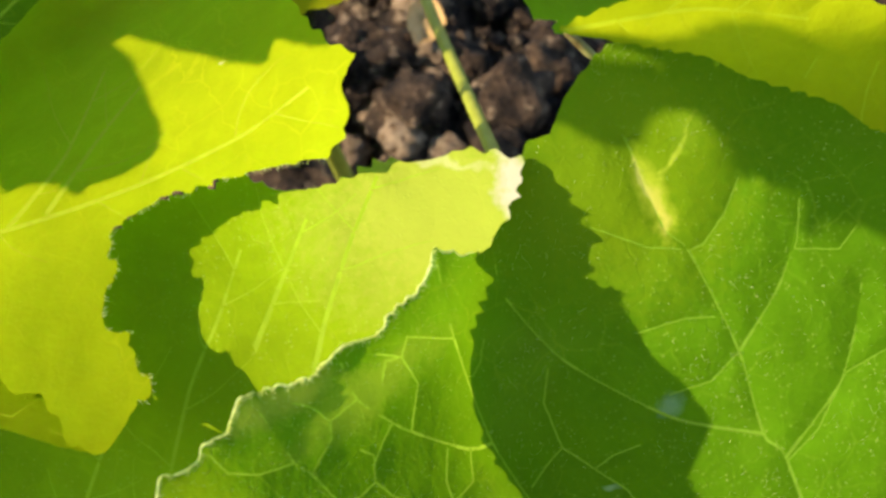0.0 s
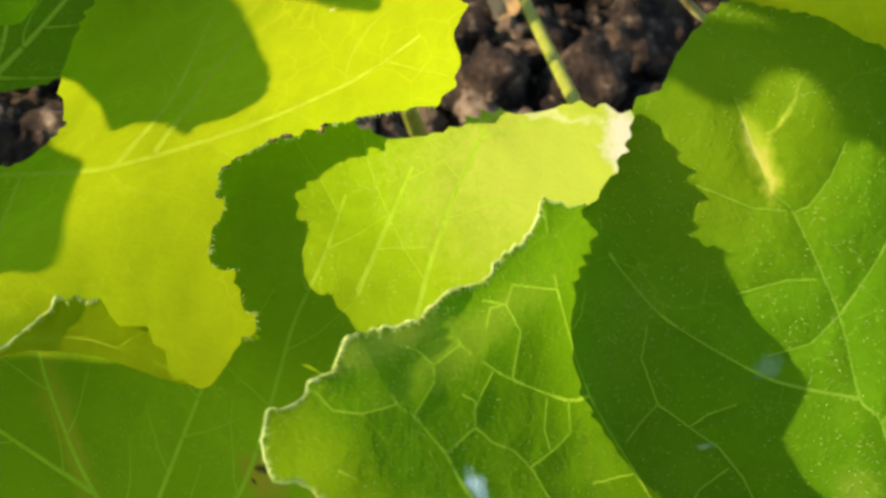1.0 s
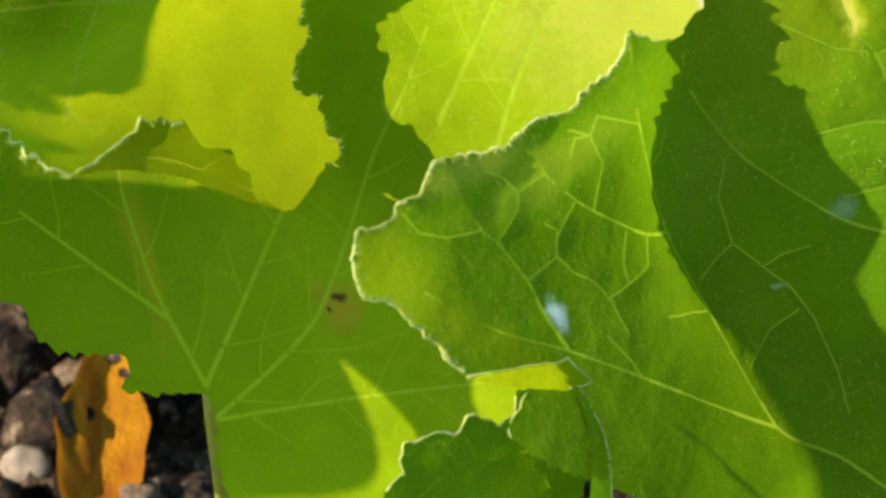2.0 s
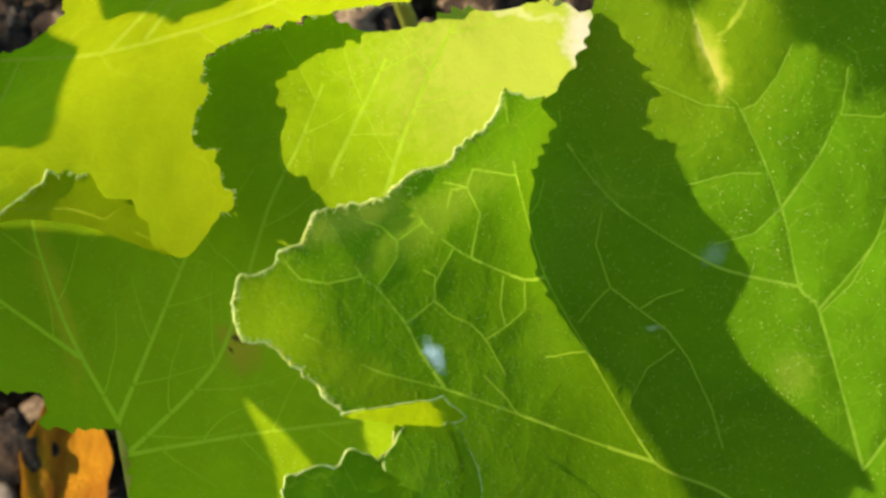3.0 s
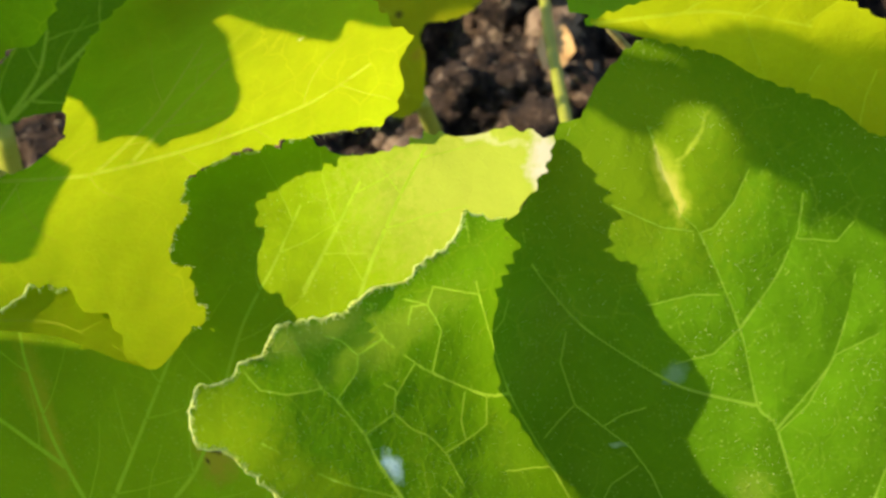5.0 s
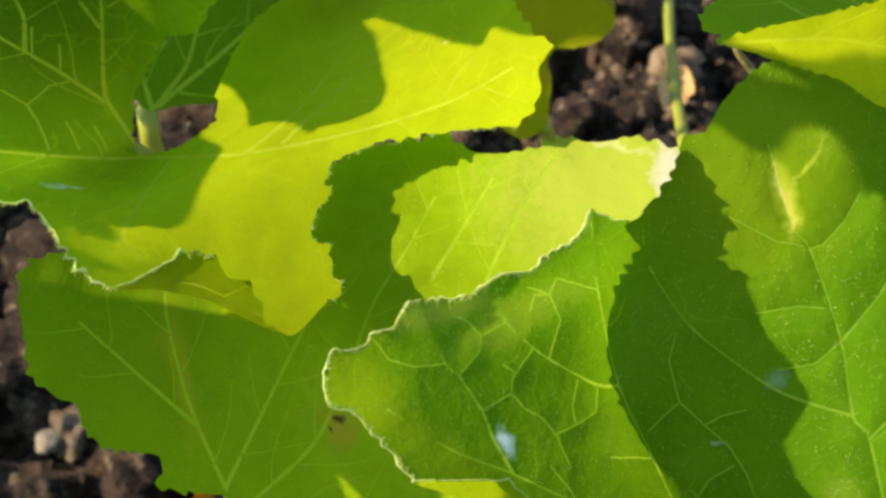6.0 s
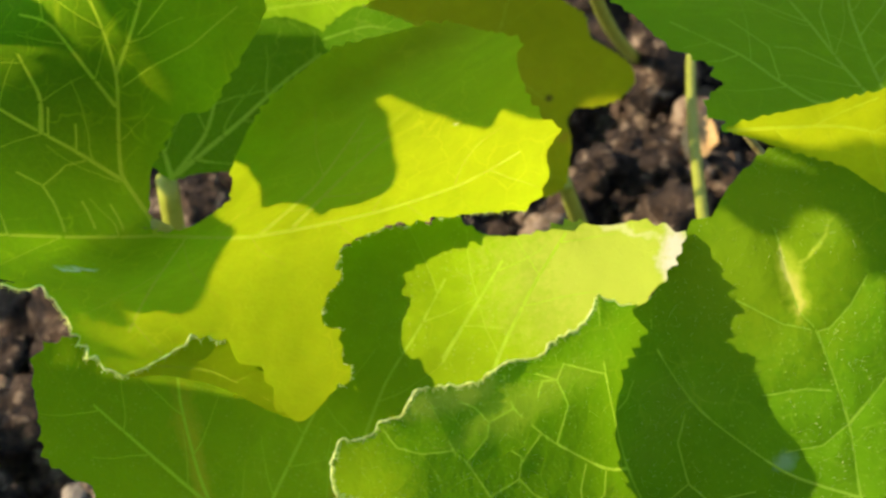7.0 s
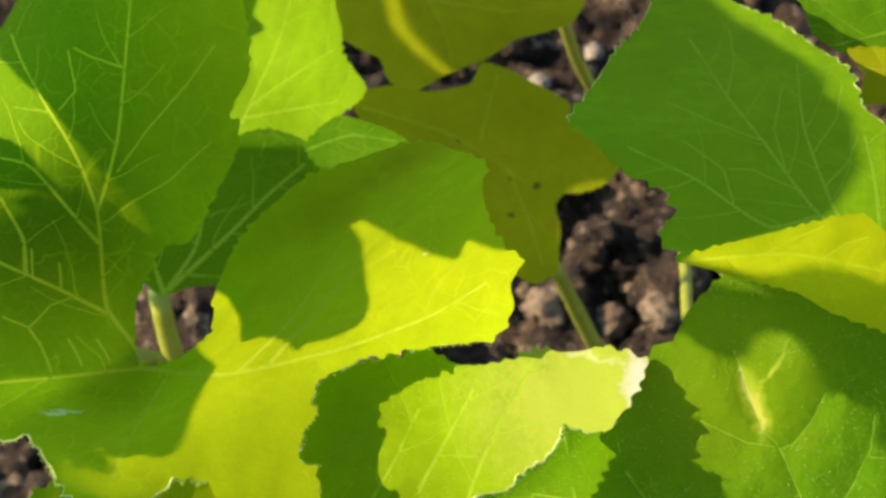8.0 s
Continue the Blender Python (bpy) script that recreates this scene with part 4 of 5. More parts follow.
R_STRIP = dict(
    pose=(0.0286, 0.2686, 0.5424, 41.9, 4.3, 3.8),
    bend=[-1.45, 0.15964, 0.06474, -0.64042, 0.04813, -0.00607], bend2=None, join=(),
    outline=[(-3.90, -4.24), (-3.63, -4.53), (-3.28, -5.18), (-3.16, -5.77), (-3.18, -6.40), (-3.60, -6.40), (-3.57, -5.77), (-3.55, -5.18), (-3.71, -4.70)],
    veins=[[(-3.72, -4.56), (-3.42, -5.20), (-3.36, -6.10)]], net=[])

# Unseen leaves added for shade: outlines projected back from shadow edges, facing the sun.
FAR_A = dict(
    pose=(-0.2329, 0.3273, 0.6290, 58.8, 5.3, -81.2),
    bend=[0.0, 0.0, 0.0], bend2=None, join=(),
    outline=[(-3.85, -2.66), (-0.67, -0.34), (2.45, 1.59), (3.69, 1.89), (4.09, 1.32), (4.03, 0.73), (4.24, 0.60), (3.48, -0.07), (2.94, -0.99), (2.84, -1.54), (1.56, -2.47), (-0.55, -4.15), (-1.68, -5.15), (-3.59, -4.31), (-4.99, -2.53), (-6.92, -1.73), (-9.68, -2.86), (-6.09, 0.94), (1.58, 6.78), (3.14, 5.81), (1.95, 4.34), (2.44, 3.95), (-0.41, 0.86)],
    veins=[[(0.00, 0.00), (-1.53, -1.03), (-3.27, -2.26)],
           [(0.00, 0.00), (1.84, 0.66), (3.48, 1.12)],
           [(0.00, 0.00), (1.35, -0.32), (2.50, -0.84)],
           [(0.00, 0.00), (-0.61, -2.09), (-1.43, -4.37)],
           [(0.00, 0.00), (-4.01, -1.12), (-8.23, -2.43)]] + [[(0.00, 0.00), (0.93, 1.94), (1.65, 3.69)]], net=[])

FAR_B = dict(
    pose=(-0.2788, 0.3057, 0.6093, 58.8, 5.3, -81.2),
    bend=[0.0, 0.0, 0.0], bend2=None, join=(),
    outline=[(-6.71, -1.95), (-5.73, -1.21), (-4.96, -1.21), (-4.79, -1.44), (-4.66, -1.88), (-4.57, -1.97), (-3.10, -2.93), (1.02, 1.15), (2.26, 2.45), (3.44, 2.92), (5.38, 3.78), (6.46, 4.00), (6.39, 3.58), (6.46, 3.26), (5.14, 1.73), (5.69, 2.06), (7.16, 3.39), (5.89, 2.70), (-10.20, -10.99), (-10.55, -7.44)],
    veins=[[(0.00, 0.00), (-2.75, -0.73), (-5.70, -1.65)],
           [(0.00, 0.00), (-1.88, -0.70), (-3.96, -1.60)],
           [(0.00, 0.00), (1.06, 1.14), (1.92, 2.09)],
           [(0.00, 0.00), (2.82, 1.62), (5.43, 3.04)],
           [(0.00, 0.00), (3.14, 1.54), (6.08, 2.88)]], net=[])

FAR_C = dict(
    pose=(-0.3231, 0.3885, 0.6392, 58.8, 5.3, -81.2),
    bend=[0.0, 0.0, 0.0], bend2=None, join=(),
    outline=[(-3.39, -5.66), (-1.70, -3.30), (1.05, -1.12), (2.26, -0.56), (3.16, -0.54), (3.72, -0.80), (4.28, -1.29), (4.75, -1.85), (5.50, -0.90), (4.90, 1.60), (3.70, 3.60), (1.16, 5.50), (-1.42, 6.84), (-6.82, 2.10), (-4.93, -2.31)],
    veins=[[(0.00, -0.00), (-0.60, -1.30), (-1.39, -2.80)],
           [(0.00, -0.00), (1.39, -0.12), (2.58, -0.43)],
           [(0.00, -0.00), (1.99, -0.79), (3.79, -1.77)],
           [(0.00, -0.00), (0.97, 1.00), (1.74, 1.79)],
           [(0.00, -0.00), (-0.50, 3.01), (-1.21, 5.81)]] + [[(0.00, -0.00), (-2.00, -0.88), (-4.19, -1.96)]], net=[])

FAR_D = dict(
    pose=(-0.2344, 0.2146, 0.5981, 58.8, 5.3, -81.2),
    bend=[0.0, 0.0, 0.0], bend2=None, join=(),
    outline=[(-2.90, -1.18), (-3.03, -0.18), (-2.85, 0.58), (-2.37, 1.56), (-1.29, 2.96), (-0.57, 2.65), (-0.03, 3.00), (1.03, 2.91), (1.56, 2.54), (2.35, 1.71), (2.43, 0.17), (1.80, 0.57), (0.94, 0.56), (0.26, 0.30), (0.75, 0.07), (1.34, -0.38), (1.97, -1.67), (0.77, -5.79), (-0.44, -7.24), (-1.74, -3.14)],
    veins=[[(0.00, -0.00), (-1.13, -0.40), (-2.46, -1.00)],
           [(0.00, -0.00), (-0.45, 1.36), (-1.09, 2.52)],
           [(0.00, -0.00), (0.76, 1.18), (1.32, 2.16)],
           [(0.00, -0.00), (0.50, 0.34), (0.80, 0.47)],
           [(0.00, -0.00), (0.94, -0.61), (1.67, -1.42)]], net=[])

FAR_E = dict(
    pose=(-0.2005, 0.3478, 0.7029, 58.8, 5.3, -81.2),
    bend=[0.0, 0.0, 0.0], bend2=None, join=(),
    outline=[(-9.41, -3.81), (-8.04, -3.08), (-6.48, -2.20), (-5.60, -1.54), (-4.36, -0.78), (-3.58, -0.20), (-2.40, 0.48), (-1.26, 0.93), (-0.34, 1.46), (0.57, 1.92), (3.38, 2.92), (6.01, 3.40), (7.03, 2.93), (8.42, 2.60), (6.49, 1.40), (4.10, -0.16), (0.61, -1.91), (-5.40, -3.61), (-9.2, -4.4)],
    veins=[[(-0.00, 0.00), (0.36, -0.71), (0.52, -1.62)],
           [(-0.00, 0.00), (-4.13, -1.90), (-8.45, -4.00)],
           [(-0.00, 0.00), (-2.91, -0.94), (-6.02, -2.07)],
           [(-0.00, 0.00), (-0.44, 0.61), (-1.08, 1.03)],
           [(-0.00, 0.00), (1.95, 1.53), (3.69, 2.86)]] + [[(-0.00, 0.00), (3.09, 1.34), (5.98, 2.49)],
           [(-0.00, 0.00), (2.86, 0.69), (5.51, 1.19)]], net=[])

FAR_F = dict(
    pose=(-0.1736, 0.2507, 0.7205, 58.8, 5.3, -81.2),
    bend=[0.0, 0.0, 0.0], bend2=None, join=(),
    outline=[(-1.49, -2.61), (-1.33, -2.41), (-1.18, -2.40), (-0.97, -2.34), (-0.89, -2.14), (-0.89, -1.87), (-1.08, -1.56), (-1.16, -1.35), (-1.17, -0.98), (-1.03, -0.93), (-0.68, -0.92), (-0.38, -1.09), (-0.05, -1.35), (-0.03, -1.22), (0.00, -1.07), (0.18, -0.98), (0.30, -1.01), (0.26, -0.89), (0.37, -0.90), (0.55, -0.98), (0.76, -1.22), (0.99, -1.37), (1.04, -1.22), (0.96, -0.98), (0.84, -0.70), (0.87, -0.63), (1.01, -0.74), (0.98, -0.61), (1.13, -0.58), (1.34, -0.46), (1.62, -0.22), (2.6, 0.9), (1.7, 2.6), (0.1, 3.1), (-0.24, 2.70), (-0.35, 2.41), (-0.51, 2.26), (-0.66, 2.22), (-0.79, 1.91), (-0.92, 1.52), (-0.91, 1.11), (-0.96, 0.74), (-1.16, 0.44), (-1.40, -0.05), (-1.9, -0.8), (-2.2, -1.6), (-2.1, -2.3)],
    veins=[[(0.00, 0.00), (-0.68, -0.24), (-1.55, -0.69)],
           [(0.00, 0.00), (-0.16, -0.37), (-0.52, -0.95)],
           [(0.00, 0.00), (0.29, -0.32), (0.38, -0.85)],
           [(0.00, 0.00), (0.77, -0.04), (1.35, -0.28)],
           [(0.00, 0.00), (0.81, 0.98), (1.41, 1.76)]] + [[(0.00, 0.00), (-1.09, 0.44), (-2.38, 0.67)]], net=[])

FAR_G = dict(
    pose=(-0.4714, 0.6594, 0.4823, 58.8, 5.3, -81.2),
    bend=[0.0, 0.0, 0.0], bend2=None, join=(),
    outline=[(-7.37, -0.49), (-7.43, 1.46), (-2.18, -0.79), (0.22, -0.48), (0.26, -0.05), (-2.07, -0.25), (-7.03, 1.94), (-5.87, 6.88), (-2.16, 5.45), (2.29, 2.44), (4.47, 2.03), (5.24, -0.09), (8.23, -2.77), (8.25, -4.25), (5.83, -4.38), (1.40, -4.07), (-2.09, -2.59)],
    veins=[[(-0.00, -0.00), (-3.03, -0.11), (-6.26, -0.42)],
           [(-0.00, -0.00), (0.20, -0.11), (0.19, -0.41)],
           [(-0.00, -0.00), (-2.89, 0.93), (-5.97, 1.65)],
           [(-0.00, -0.00), (1.07, 1.14), (1.94, 2.07)],
           [(-0.00, -0.00), (3.60, -1.08), (7.00, -2.35)]] + [[(-0.00, -0.00), (0.69, -1.63), (1.19, -3.46)]], net=[])

FAR_H = dict(
    pose=(-0.3254, 0.4669, 0.4920, 58.8, 5.3, -81.2),
    bend=[0.0, 0.0, 0.0], bend2=None, join=(),
    outline=[(-2.89, 0.74), (-3.15, 1.26), (-3.45, 1.67), (-3.22, 1.96), (-1.91, 1.44), (-0.28, 0.74), (1.49, -0.03), (3.62, -0.80), (6.60, -2.10), (6.20, -3.40), (4.10, -2.50), (2.40, -1.95), (0.48, -0.94), (-1.32, 0.12)],
    veins=[[(3.80, -1.50), (0.60, -0.10), (-2.90, 1.30)]], net=[])

FAR_I = dict(
    pose=(-0.3353, 0.6127, 0.4280, 58.8, 5.3, -81.2),
    bend=[0.0, 0.0, 0.0], bend2=None, join=(),
    outline=[(-3.30, -2.40), (-3.50, -0.41), (-4.20, 1.92), (-3.60, 3.10), (-2.04, 3.60), (-0.35, 2.74), (0.62, 2.96), (1.16, 1.06), (3.31, -0.56), (5.10, -1.90), (4.90, -2.90), (2.40, -2.23), (0.20, -2.21), (-0.95, -3.10)],
    veins=[[(0.00, 0.00), (-1.60, 1.30), (-3.20, 2.60)], [(0.00, 0.00), (2.30, -1.10), (4.60, -2.30)], [(0.00, 0.00), (-1.50, -1.20), (-2.90, -2.00)]], net=[])

FAR_J = dict(
    pose=(-0.7902, 0.6402, 0.2529, 58.8, 5.3, -81.2),
    bend=[0.0, 0.0, 0.0], bend2=None, join=(),
    outline=[(-2.60, -0.90), (-3.00, 1.80), (-0.90, 2.40), (0.90, 2.17), (2.60, 1.34), (2.00, -0.90), (0.80, -2.90), (-1.20, -2.10)],
    veins=[[(0.00, 0.00), (1.17, 0.60), (2.34, 1.21)], [(0.00, 0.00), (-1.35, 0.81), (-2.70, 1.62)], [(0.00, 0.00), (-0.41, 1.08), (-0.81, 2.16)]], net=[])

FAR_K = dict(
    pose=(-0.7677, 0.5428, 0.2557, 58.8, 5.3, -81.2),
    bend=[0.0, 0.0, 0.0], bend2=None, join=(),
    outline=[(-3.50, -2.95), (-3.00, 0.10), (-1.30, 1.00), (0.61, 1.82), (3.51, 2.51), (3.11, 1.05), (2.95, -0.84), (1.00, -1.20), (-0.95, -1.33), (-2.30, -2.50)],
    veins=[[(0.00, 0.00), (1.58, 1.13), (3.16, 2.26)], [(0.00, 0.00), (-1.35, 0.04), (-2.70, 0.09)], [(0.00, 0.00), (1.58, 1.13), (3.16, 2.26)]], net=[])

UR_JOINT = (3.52, -2.35)

# Added lobe, turned to the sun, that blocks slivers of light on the leaf below.
SHADE_LOBE = dict(
    pose=(-0.0806, 0.2687, 0.5302, 58.8, 5.3, -81.2),
    bend=[0.0, 0.0, 0.0], bend2=None, join=(),
    outline=[(-1.00, -2.13), (-0.95, -0.93), (-0.49, 0.21), (0.04, 0.98), (-0.06, 1.64), (0.20, 1.83), (0.78, 1.43), (0.97, 1.03), (0.77, 0.72), (0.78, 0.16), (0.06, -0.79), (-0.48, -1.71), (-0.63, -2.46)],
    veins=[[(0.00, -0.00), (-0.32, -0.81), (-0.85, -1.81)],
           [(0.00, -0.00), (-0.11, 0.19), (-0.42, 0.18)],
           [(0.00, -0.00), (0.08, 0.80), (-0.05, 1.39)],
           [(0.00, -0.00), (0.43, 0.71), (0.66, 1.22)],
           [(0.00, -0.00), (0.43, 0.41), (0.66, 0.61)]] + [[(0.00, -0.00), (0.13, -0.23), (0.05, -0.67)],
           [(0.00, -0.00), (-0.17, -0.94), (-0.53, -2.09)]], net=[])

# ---- leaves ----
right_leaf = make_leaf(R_LEAF, "large mature green leaf with scarred patch and white flecks", SCARRED, width=0.042, fuzz=4200, pucker=0.05, pucker_far=0.13, crinkle=0.3, grid=0.13, petiole=((5.14, -5.84), [(0.075, 0.262, 0.50), (0.045, 0.285, 0.50), (0.029, 0.307, 0.498), (0.018, 0.447, 0.40), (0.006, 0.586, 0.30), (-0.006, 0.726, 0.20), (-0.018, 0.88, 0.10), (-0.03, 1.05, 0.035), (-0.04, 1.22, 0.0)], 0.0026, 1.0), sunk=0.003, twiggy=False, rim=[(0, 3, 0.5), (25, 28, 0.5), (31, 99, 0.55)], hairs=[(31, 99, 700)])
make_leaf(R_FOLD, "curled lower edge of the leaf, brightened as if lit through", BRIGHTENED, whole=right_leaf, size=0.03, grid=0.1, width=0.03, rim=[(0, 9, 0.5)])
make_leaf(R_LOBE, "lower lobe tip under the curled edge", GREEN, whole=right_leaf, width=0.03, rim=[(8, 19, 0.55)])
make_leaf(R_STRIP, "narrow turned edge of the lower lobe", BACK, whole=right_leaf, size=0.02, grid=0.1, width=0.02, rim=[(0, 4, 0.3)])
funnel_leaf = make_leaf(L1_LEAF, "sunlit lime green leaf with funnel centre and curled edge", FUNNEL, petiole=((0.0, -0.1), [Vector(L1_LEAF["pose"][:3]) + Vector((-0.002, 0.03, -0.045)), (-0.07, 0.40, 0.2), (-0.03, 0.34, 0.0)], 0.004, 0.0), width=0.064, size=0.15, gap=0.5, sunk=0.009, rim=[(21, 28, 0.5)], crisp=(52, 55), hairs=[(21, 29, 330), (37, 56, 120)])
make_leaf(L1_FOLD, "olive lobe edge curling under the leaf", BRIGHTENED, whole=funnel_leaf, size=0.02, width=0.04)
make_leaf(SHADE_LOBE, "olive lobe added under the leaf to shade the one below", BRIGHTENED, whole=funnel_leaf, size=0.02, width=0.04)
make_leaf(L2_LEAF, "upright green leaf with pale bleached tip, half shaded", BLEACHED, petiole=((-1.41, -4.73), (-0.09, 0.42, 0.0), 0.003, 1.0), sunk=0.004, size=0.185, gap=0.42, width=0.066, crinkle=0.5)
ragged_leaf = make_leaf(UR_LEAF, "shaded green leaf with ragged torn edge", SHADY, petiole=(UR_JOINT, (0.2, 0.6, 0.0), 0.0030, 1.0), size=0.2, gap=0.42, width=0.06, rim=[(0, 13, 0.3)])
# Same leaf as the green blade; its lime colour stands in for backlight.
make_leaf(UY_LEAF, "folded lobe of the same leaf, coloured lime as if lit through", LIT_LIME, whole=ragged_leaf)
bm = bmesh.new()
inverse = ragged_leaf.matrix_world.inverted()
tube(bm, [inverse @ Vector(p) for p in ((0.020, 0.352, 0.570), (0.026, 0.348, 0.558), (0.031, 0.3475, 0.552), (0.036, 0.347, 0.547))], [0.0011, 0.001, 0.0011, 0.0006], 8)
part("stub", bm, plain_material("withered_stub", (0.12, 0.07, 0.02), (0.40, 0.33, 0.12), 160.0), ragged_leaf, "withered brown stalk stub")
make_leaf(L3_LEAF, "dark green shaded leaf low among the stalks", GREEN, width=0.11, petiole=((0.0, 0.0), (-0.10, 0.60, 0.0), 0.0048, 1.0))
make_leaf(L4_LEAF, "bright green sunlit leaf further back", BACK, petiole=((-2.0, 0.3), (-0.115, 0.61, 0.0), 0.004, 1.0), sunk=0.006, size=0.16)
make_leaf(L5_LEAF, "small fresh green leaf lobe", GREEN, petiole=((-0.5, -1.2), (-0.16, 0.66, 0.0), 0.002, 1.0), sunk=0.004, size=0.12)
make_leaf(L6_LEAF, "fading yellow olive leaf with brown spots", SPOTTED, petiole=((3.3, -6.3), (-0.035, 0.765, 0.0), 0.0042, 0.05))
make_leaf(YT_LEAF, "fading olive leaf in the shade", OLIVE, petiole=((0.0, 2.5), (-0.05, 0.98, 0.0), 0.0035, 0.6))
make_leaf(TR_LEAF, "dark green leaf behind the others", GREEN, petiole=((-1.0, 0.0), (0.2, 0.7, 0.0), 0.004, 1.0))
make_leaf(TP_LEAF, "pale fading leaf piece behind the others", OLIVE, petiole=((0.0, 0.0), (0.2, 0.7, 0.0), 0.003, 1.0))
# Added out of view, only to throw shade on the leaves and soil.
for far_plan in (FAR_A, FAR_B, FAR_C, FAR_D, FAR_E, FAR_F, FAR_G, FAR_H, FAR_I, FAR_J, FAR_K):
    make_leaf(far_plan, "unseen green leaf added to throw shade", SHADE_LEAF, petiole=((0.0, 0.0), "stem", 0.0012, 1.0), grid=0.3, group="taller leaves of the neighbouring plant")
# Made-up stem, out of view, to hold the stalks of the shade leaves.
bm = bmesh.new()
tube(bm, [(-2.48 + 0.012 * math.sin(k * 0.9), -0.83 + 0.01 * math.cos(k * 0.7), -0.03 + k * 0.1) for k in range(22)], [0.015 - 0.0005 * k for k in range(22)], 14)
tagged(part("plant_stem", bm, STEM), "added tall green stem that carries the unseen shade leaves", "plant stem")

# ---- ground ----
def ground_height(x, y):
    lump = abs(noise.noise((x * 14, y * 14, 0.3)))
    h = 0.016 * noise.noise((x * 6, y * 6, 7.0)) + 0.05 * (0.35 - lump) * 0.9
    h = h + 0.017 * noise.noise((x * 34, y * 34, 2.0)) + 0.009 * noise.noise((x * 85, y * 85, 5.0)) - 0.008
    edge = min(x + 0.62, 0.42 - x, y - 0.30, 1.45 - y)
    return h * max(0.0, min(1.0, edge / 0.08))


bm = bmesh.new()
near_x = list(np.arange(-0.62, 0.42, 0.005))
near_y = list(np.arange(0.30, 1.45, 0.005))
all_x = [-60, -20, -6, -2, -1.1] + near_x + [0.9, 2, 6, 20, 60]
all_y = [-60, -20, -6, -2, -0.4] + near_y + [2.0, 3.5, 8, 20, 60]
grid_verts = [[bm.verts.new((x, y, ground_height(x, y))) for x in all_x] for y in all_y]
for row, following in zip(grid_verts, grid_verts[1:]):
    for k in range(len(row) - 1):
        bm.faces.new((row[k], row[k + 1], following[k + 1], following[k]))
tagged(part("ground", bm, SOIL), "dry crumbly brown garden soil with clods", "soil", kind="structure")


def lump_mesh(seed, rough, flat):
    """An uneven lump of unit radius."""
    bm = bmesh.new()
    bmesh.ops.create_icosphere(bm, subdivisions=3, radius=1.0)
    for v in bm.verts:
        p = v.co.copy()
        k = 1 + rough * noise.noise(p * 1.3 + Vector((seed, 0, 0))) + rough * 0.6 * noise.noise(p * 3.1 + Vector((0, seed, 0))) + rough * 0.35 * noise.noise(p * 7 + Vector((0, 0, seed)))
        v.co = Vector((p.x * k, p.y * k * 0.85, p.z * k * flat))
    return bm


PEBBLE = plain_material("pale_stone", (0.14, 0.10, 0.065), (0.28, 0.21, 0.14), 2.0, 0.8, 0.4, 0.001)
RUST = plain_material("orange_dead_leaf", (0.26, 0.07, 0.004), (0.55, 0.235, 0.006), 2.2, 0.8, 0.9, 0.003, clear=0.35, specular=0.1)
STRAW = plain_material("dry_straw", (0.34, 0.17, 0.045), (0.50, 0.29, 0.10), 2.5, 0.7, 0.5, 0.001)
clod_kinds = []
for k in range(7):
    mesh_owner = part("soil_clod", lump_mesh(k * 3.7, 0.55, 0.75), CLOD)
    tagged(mesh_owner, "rough crumbly clod of brown soil", "clod", "clods on the soil")
    clod_kinds.append(mesh_owner)
rng = np.random.default_rng(4)
for k in range(210):
    x, y = rng.uniform(-0.45, 0.15), rng.uniform(0.45, 1.2)
    r = 0.006 + 0.016 * rng.random() ** 2.2
    m = pose(x, y, ground_height(x, y) + r * 0.25, rng.uniform(-25, 25), rng.uniform(-25, 25), rng.uniform(0, 360))
    if k < 7:
        ob = clod_kinds[k]
        ob.matrix_world = m
    else:
        ob = copy_thing(clod_kinds[k % 7], m)
    ob.scale = (r, r, r)

for k in range(26):
    x, y = ((-0.045, 0.86), (-0.01, 0.93), (-0.33, 0.64), (-0.24, 0.58), (-0.10, 1.0))[k % 5]
    x, y, r = x + rng.normal(0, 0.045), y + rng.normal(0, 0.05), rng.uniform(0.017, 0.030)
    ob = copy_thing(clod_kinds[k % 7], pose(x, y, ground_height(x, y) + r * 0.3, rng.uniform(-25, 25), rng.uniform(-25, 25), rng.uniform(0, 360)))
    ob.scale = (r, r, r)

# Pale paint imitates sun on the soil; clods gather at the sunlit spots.
SUNLIT_CLOD = plain_material("dry_pale_clod", (0.14, 0.08, 0.04), (0.47, 0.32, 0.195), 1.6, 0.95, 0.9, 0.006, specular=0.1)
for k in range(46):
    x, y = ((-0.055, 0.83), (-0.02, 0.90), (-0.34, 0.66), (-0.20, 0.54))[k % 4]
    x, y = x + rng.normal(0, 0.028), y + rng.normal(0, 0.04)
    r = 0.004 + 0.011 * rng.random() ** 2
    ob = part("soil_clod", lump_mesh(90 + k * 1.9, 0.6, 0.7), SUNLIT_CLOD)
    tagged(ob, "dry crumbly clod painted pale like sunlit soil", "clod", "clods on the soil")
    ob.matrix_world = pose(x, y, ground_height(x, y) + r * 0.3, rng.uniform(-25, 25), rng.uniform(-25, 25), rng.uniform(0, 360))
    ob.scale = (r, r, r)

seed_ball = bmesh.new()
bmesh.ops.create_icosphere(seed_ball, subdivisions=1, radius=1.0)
ball = np.array([v.co[:] for v in seed_ball.verts])
ball_faces = np.array([[v.index for v in f.verts] for f in seed_ball.faces])
seed_ball.free()
crumb_points, crumb_faces = [], []
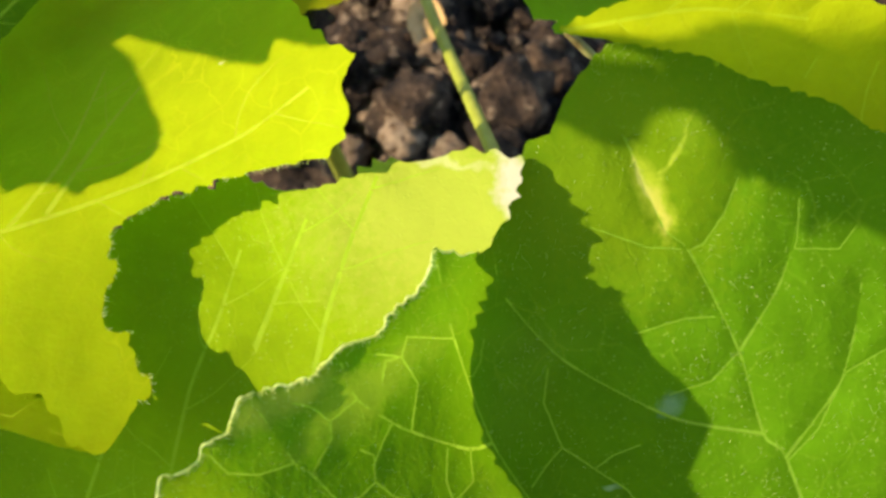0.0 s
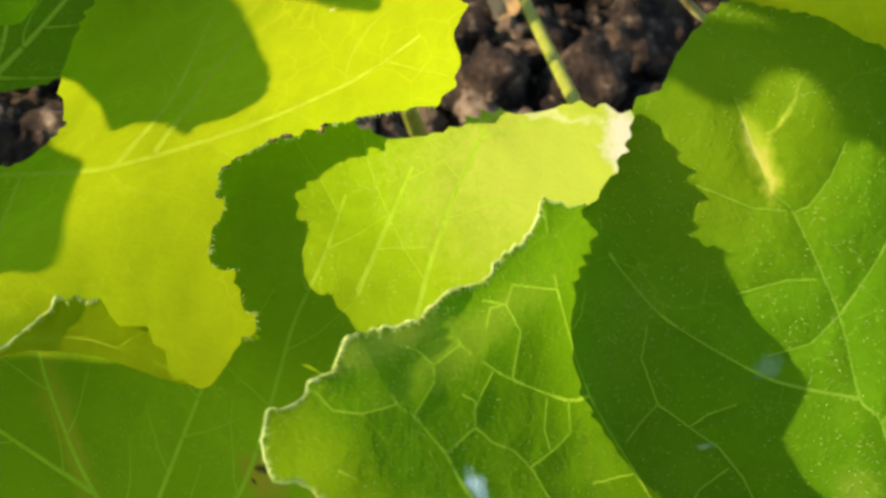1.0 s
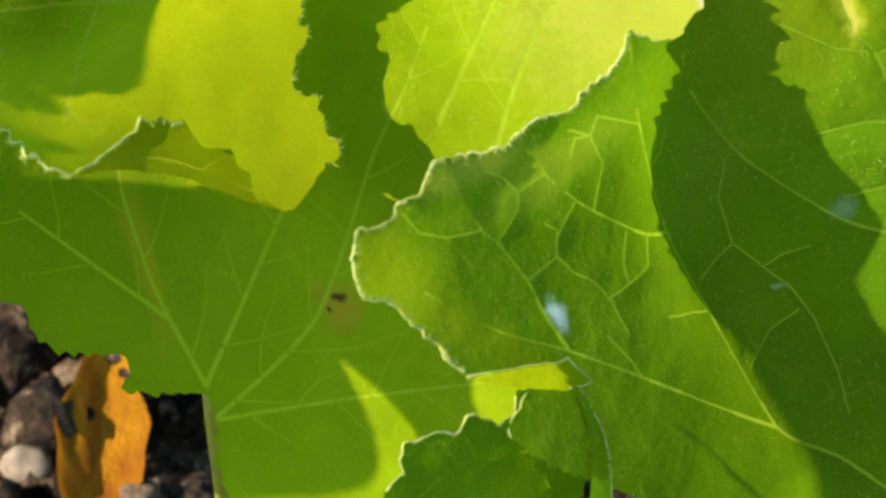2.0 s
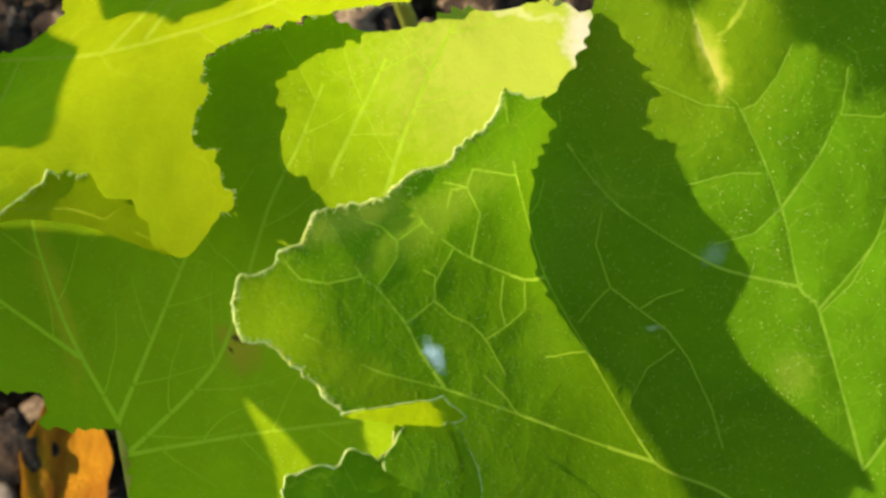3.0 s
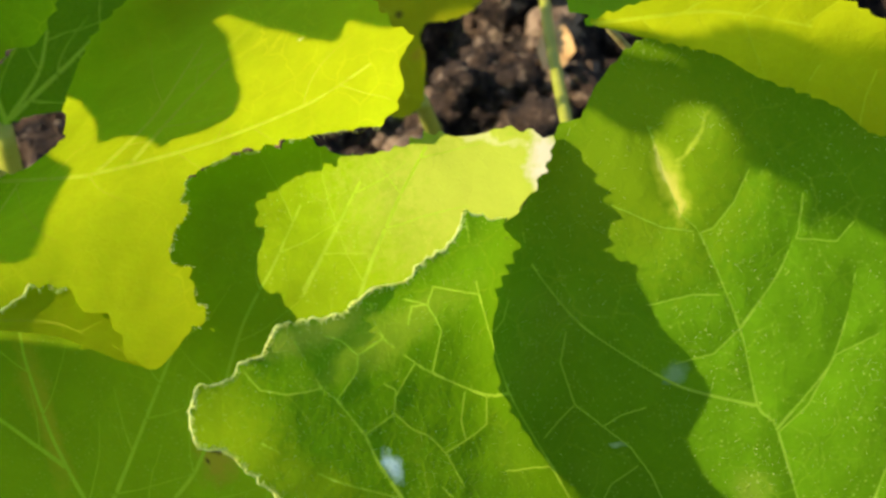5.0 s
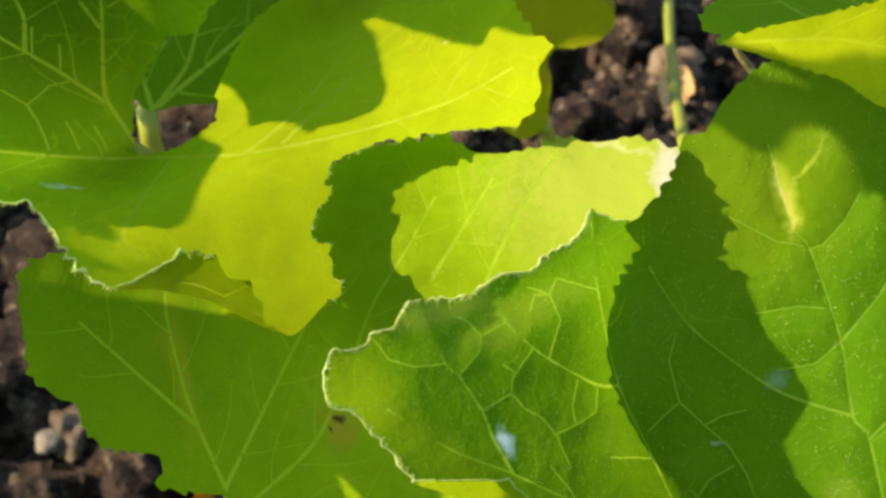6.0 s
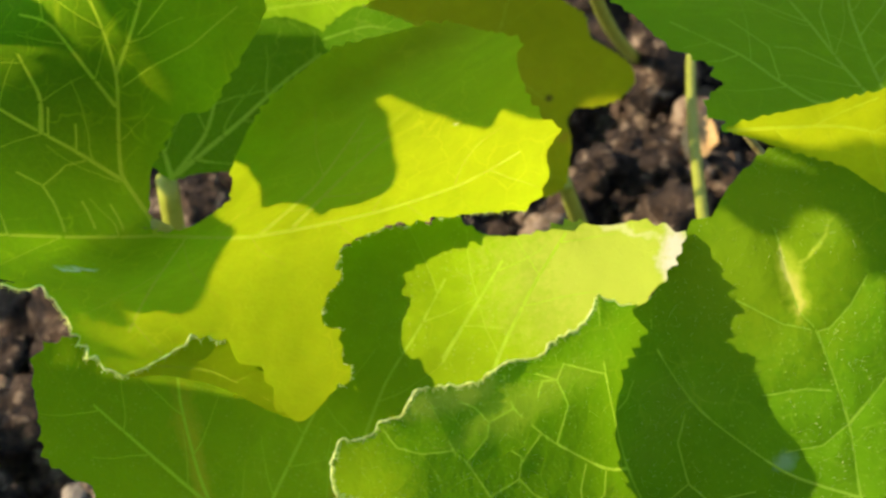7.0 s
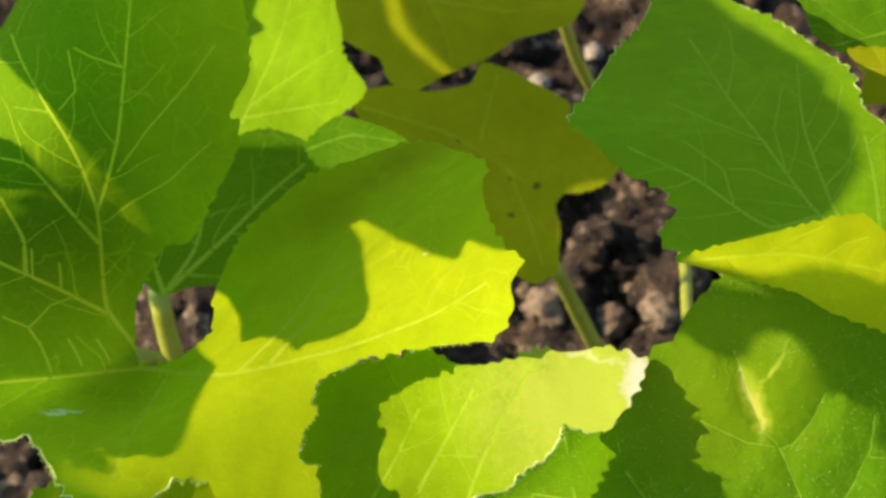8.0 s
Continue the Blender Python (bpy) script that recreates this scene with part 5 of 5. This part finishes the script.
for k in range(3000):
    x, y = rng.uniform(-0.46, 0.16), rng.uniform(0.42, 1.25)
    r = 0.0012 + 0.0045 * rng.random() ** 2
    crumb_faces.append(ball_faces + len(crumb_points) * len(ball))
    crumb_points.append(ball * rng.uniform(0.6, 1.3, (len(ball), 1)) * r + (x, y, ground_height(x, y) + r * 0.3))
mesh = bpy.data.meshes.new("soil_crumbs")
mesh.from_pydata(np.concatenate(crumb_points).tolist(), [], np.concatenate(crumb_faces).tolist())
mesh.materials.append(SOIL)
tagged(new("soil_crumbs", mesh), "small loose crumbs of dry soil", "crumbs", kind="stuff")


# ---- litter on the soil ----
def litter(name, bm, material, label, category, x, y, lift, size, turn):
    ob = tagged(part(name, bm, material), label, category)
    ob.matrix_world = pose(x, y, ground_height(x, y) + lift, turn[0], turn[1], turn[2])
    ob.scale = size
    return ob


def dead_leaf_mesh(seed):
    """A shrivelled leaf: a cupped, wrinkled, ragged sheet with thickness."""
    bm = bmesh.new()
    top, under = [], []
    for i in range(13):
        for j in range(9):
            a, b = i / 6 - 1, j / 4 - 1
            half = (1 - abs(a) ** 2.2) * (0.75 + 0.2 * noise.noise((a * 2.5, seed, 0)))
            x, y = a, b * half
            z = 0.35 * b * b * half + 0.22 * a * a + 0.18 * noise.noise((x * 3 + seed, y * 4, 1.0))
            top.append(bm.verts.new((x, y, z)))
            under.append(bm.verts.new((x, y, z - 0.03)))
    for i in range(12):
        for j in range(8):
            k = i * 9 + j
            bm.faces.new((top[k], top[k + 9], top[k + 10], top[k + 1]))
            bm.faces.new((under[k], under[k + 1], under[k + 10], under[k + 9]))
    return bm


litter("dead_leaf", dead_leaf_mesh(1.0), RUST, "shrivelled orange brown dead leaf on the soil", "dead leaf", -0.196, 0.515, 0.024, (0.062, 0.026, 0.03), (8, -8, 96))
litter("dead_leaf", dead_leaf_mesh(5.0), STRAW, "curled tan dead leaf on the soil", "dead leaf", -0.011, 0.895, 0.012, (0.020, 0.014, 0.016), (20, 0, 80))
for k, (x, y, r) in enumerate(((-0.229, 0.512, 0.013), (-0.235, 0.56, 0.007), (-0.30, 0.60, 0.008), (-0.03, 0.95, 0.006), (-0.12, 1.02, 0.007), (-0.33, 0.70, 0.007), (-0.26, 0.73, 0.012), (-0.09, 1.06, 0.008))):
    tagged(litter("stone", lump_mesh(40 + k * 2.3, 0.25, 0.7), PEBBLE, "small pale grey stone lying on the soil", "stone", x, y, r * 0.1, (r, r, r), (0, 0, 40 * k)), group="stones on the soil")
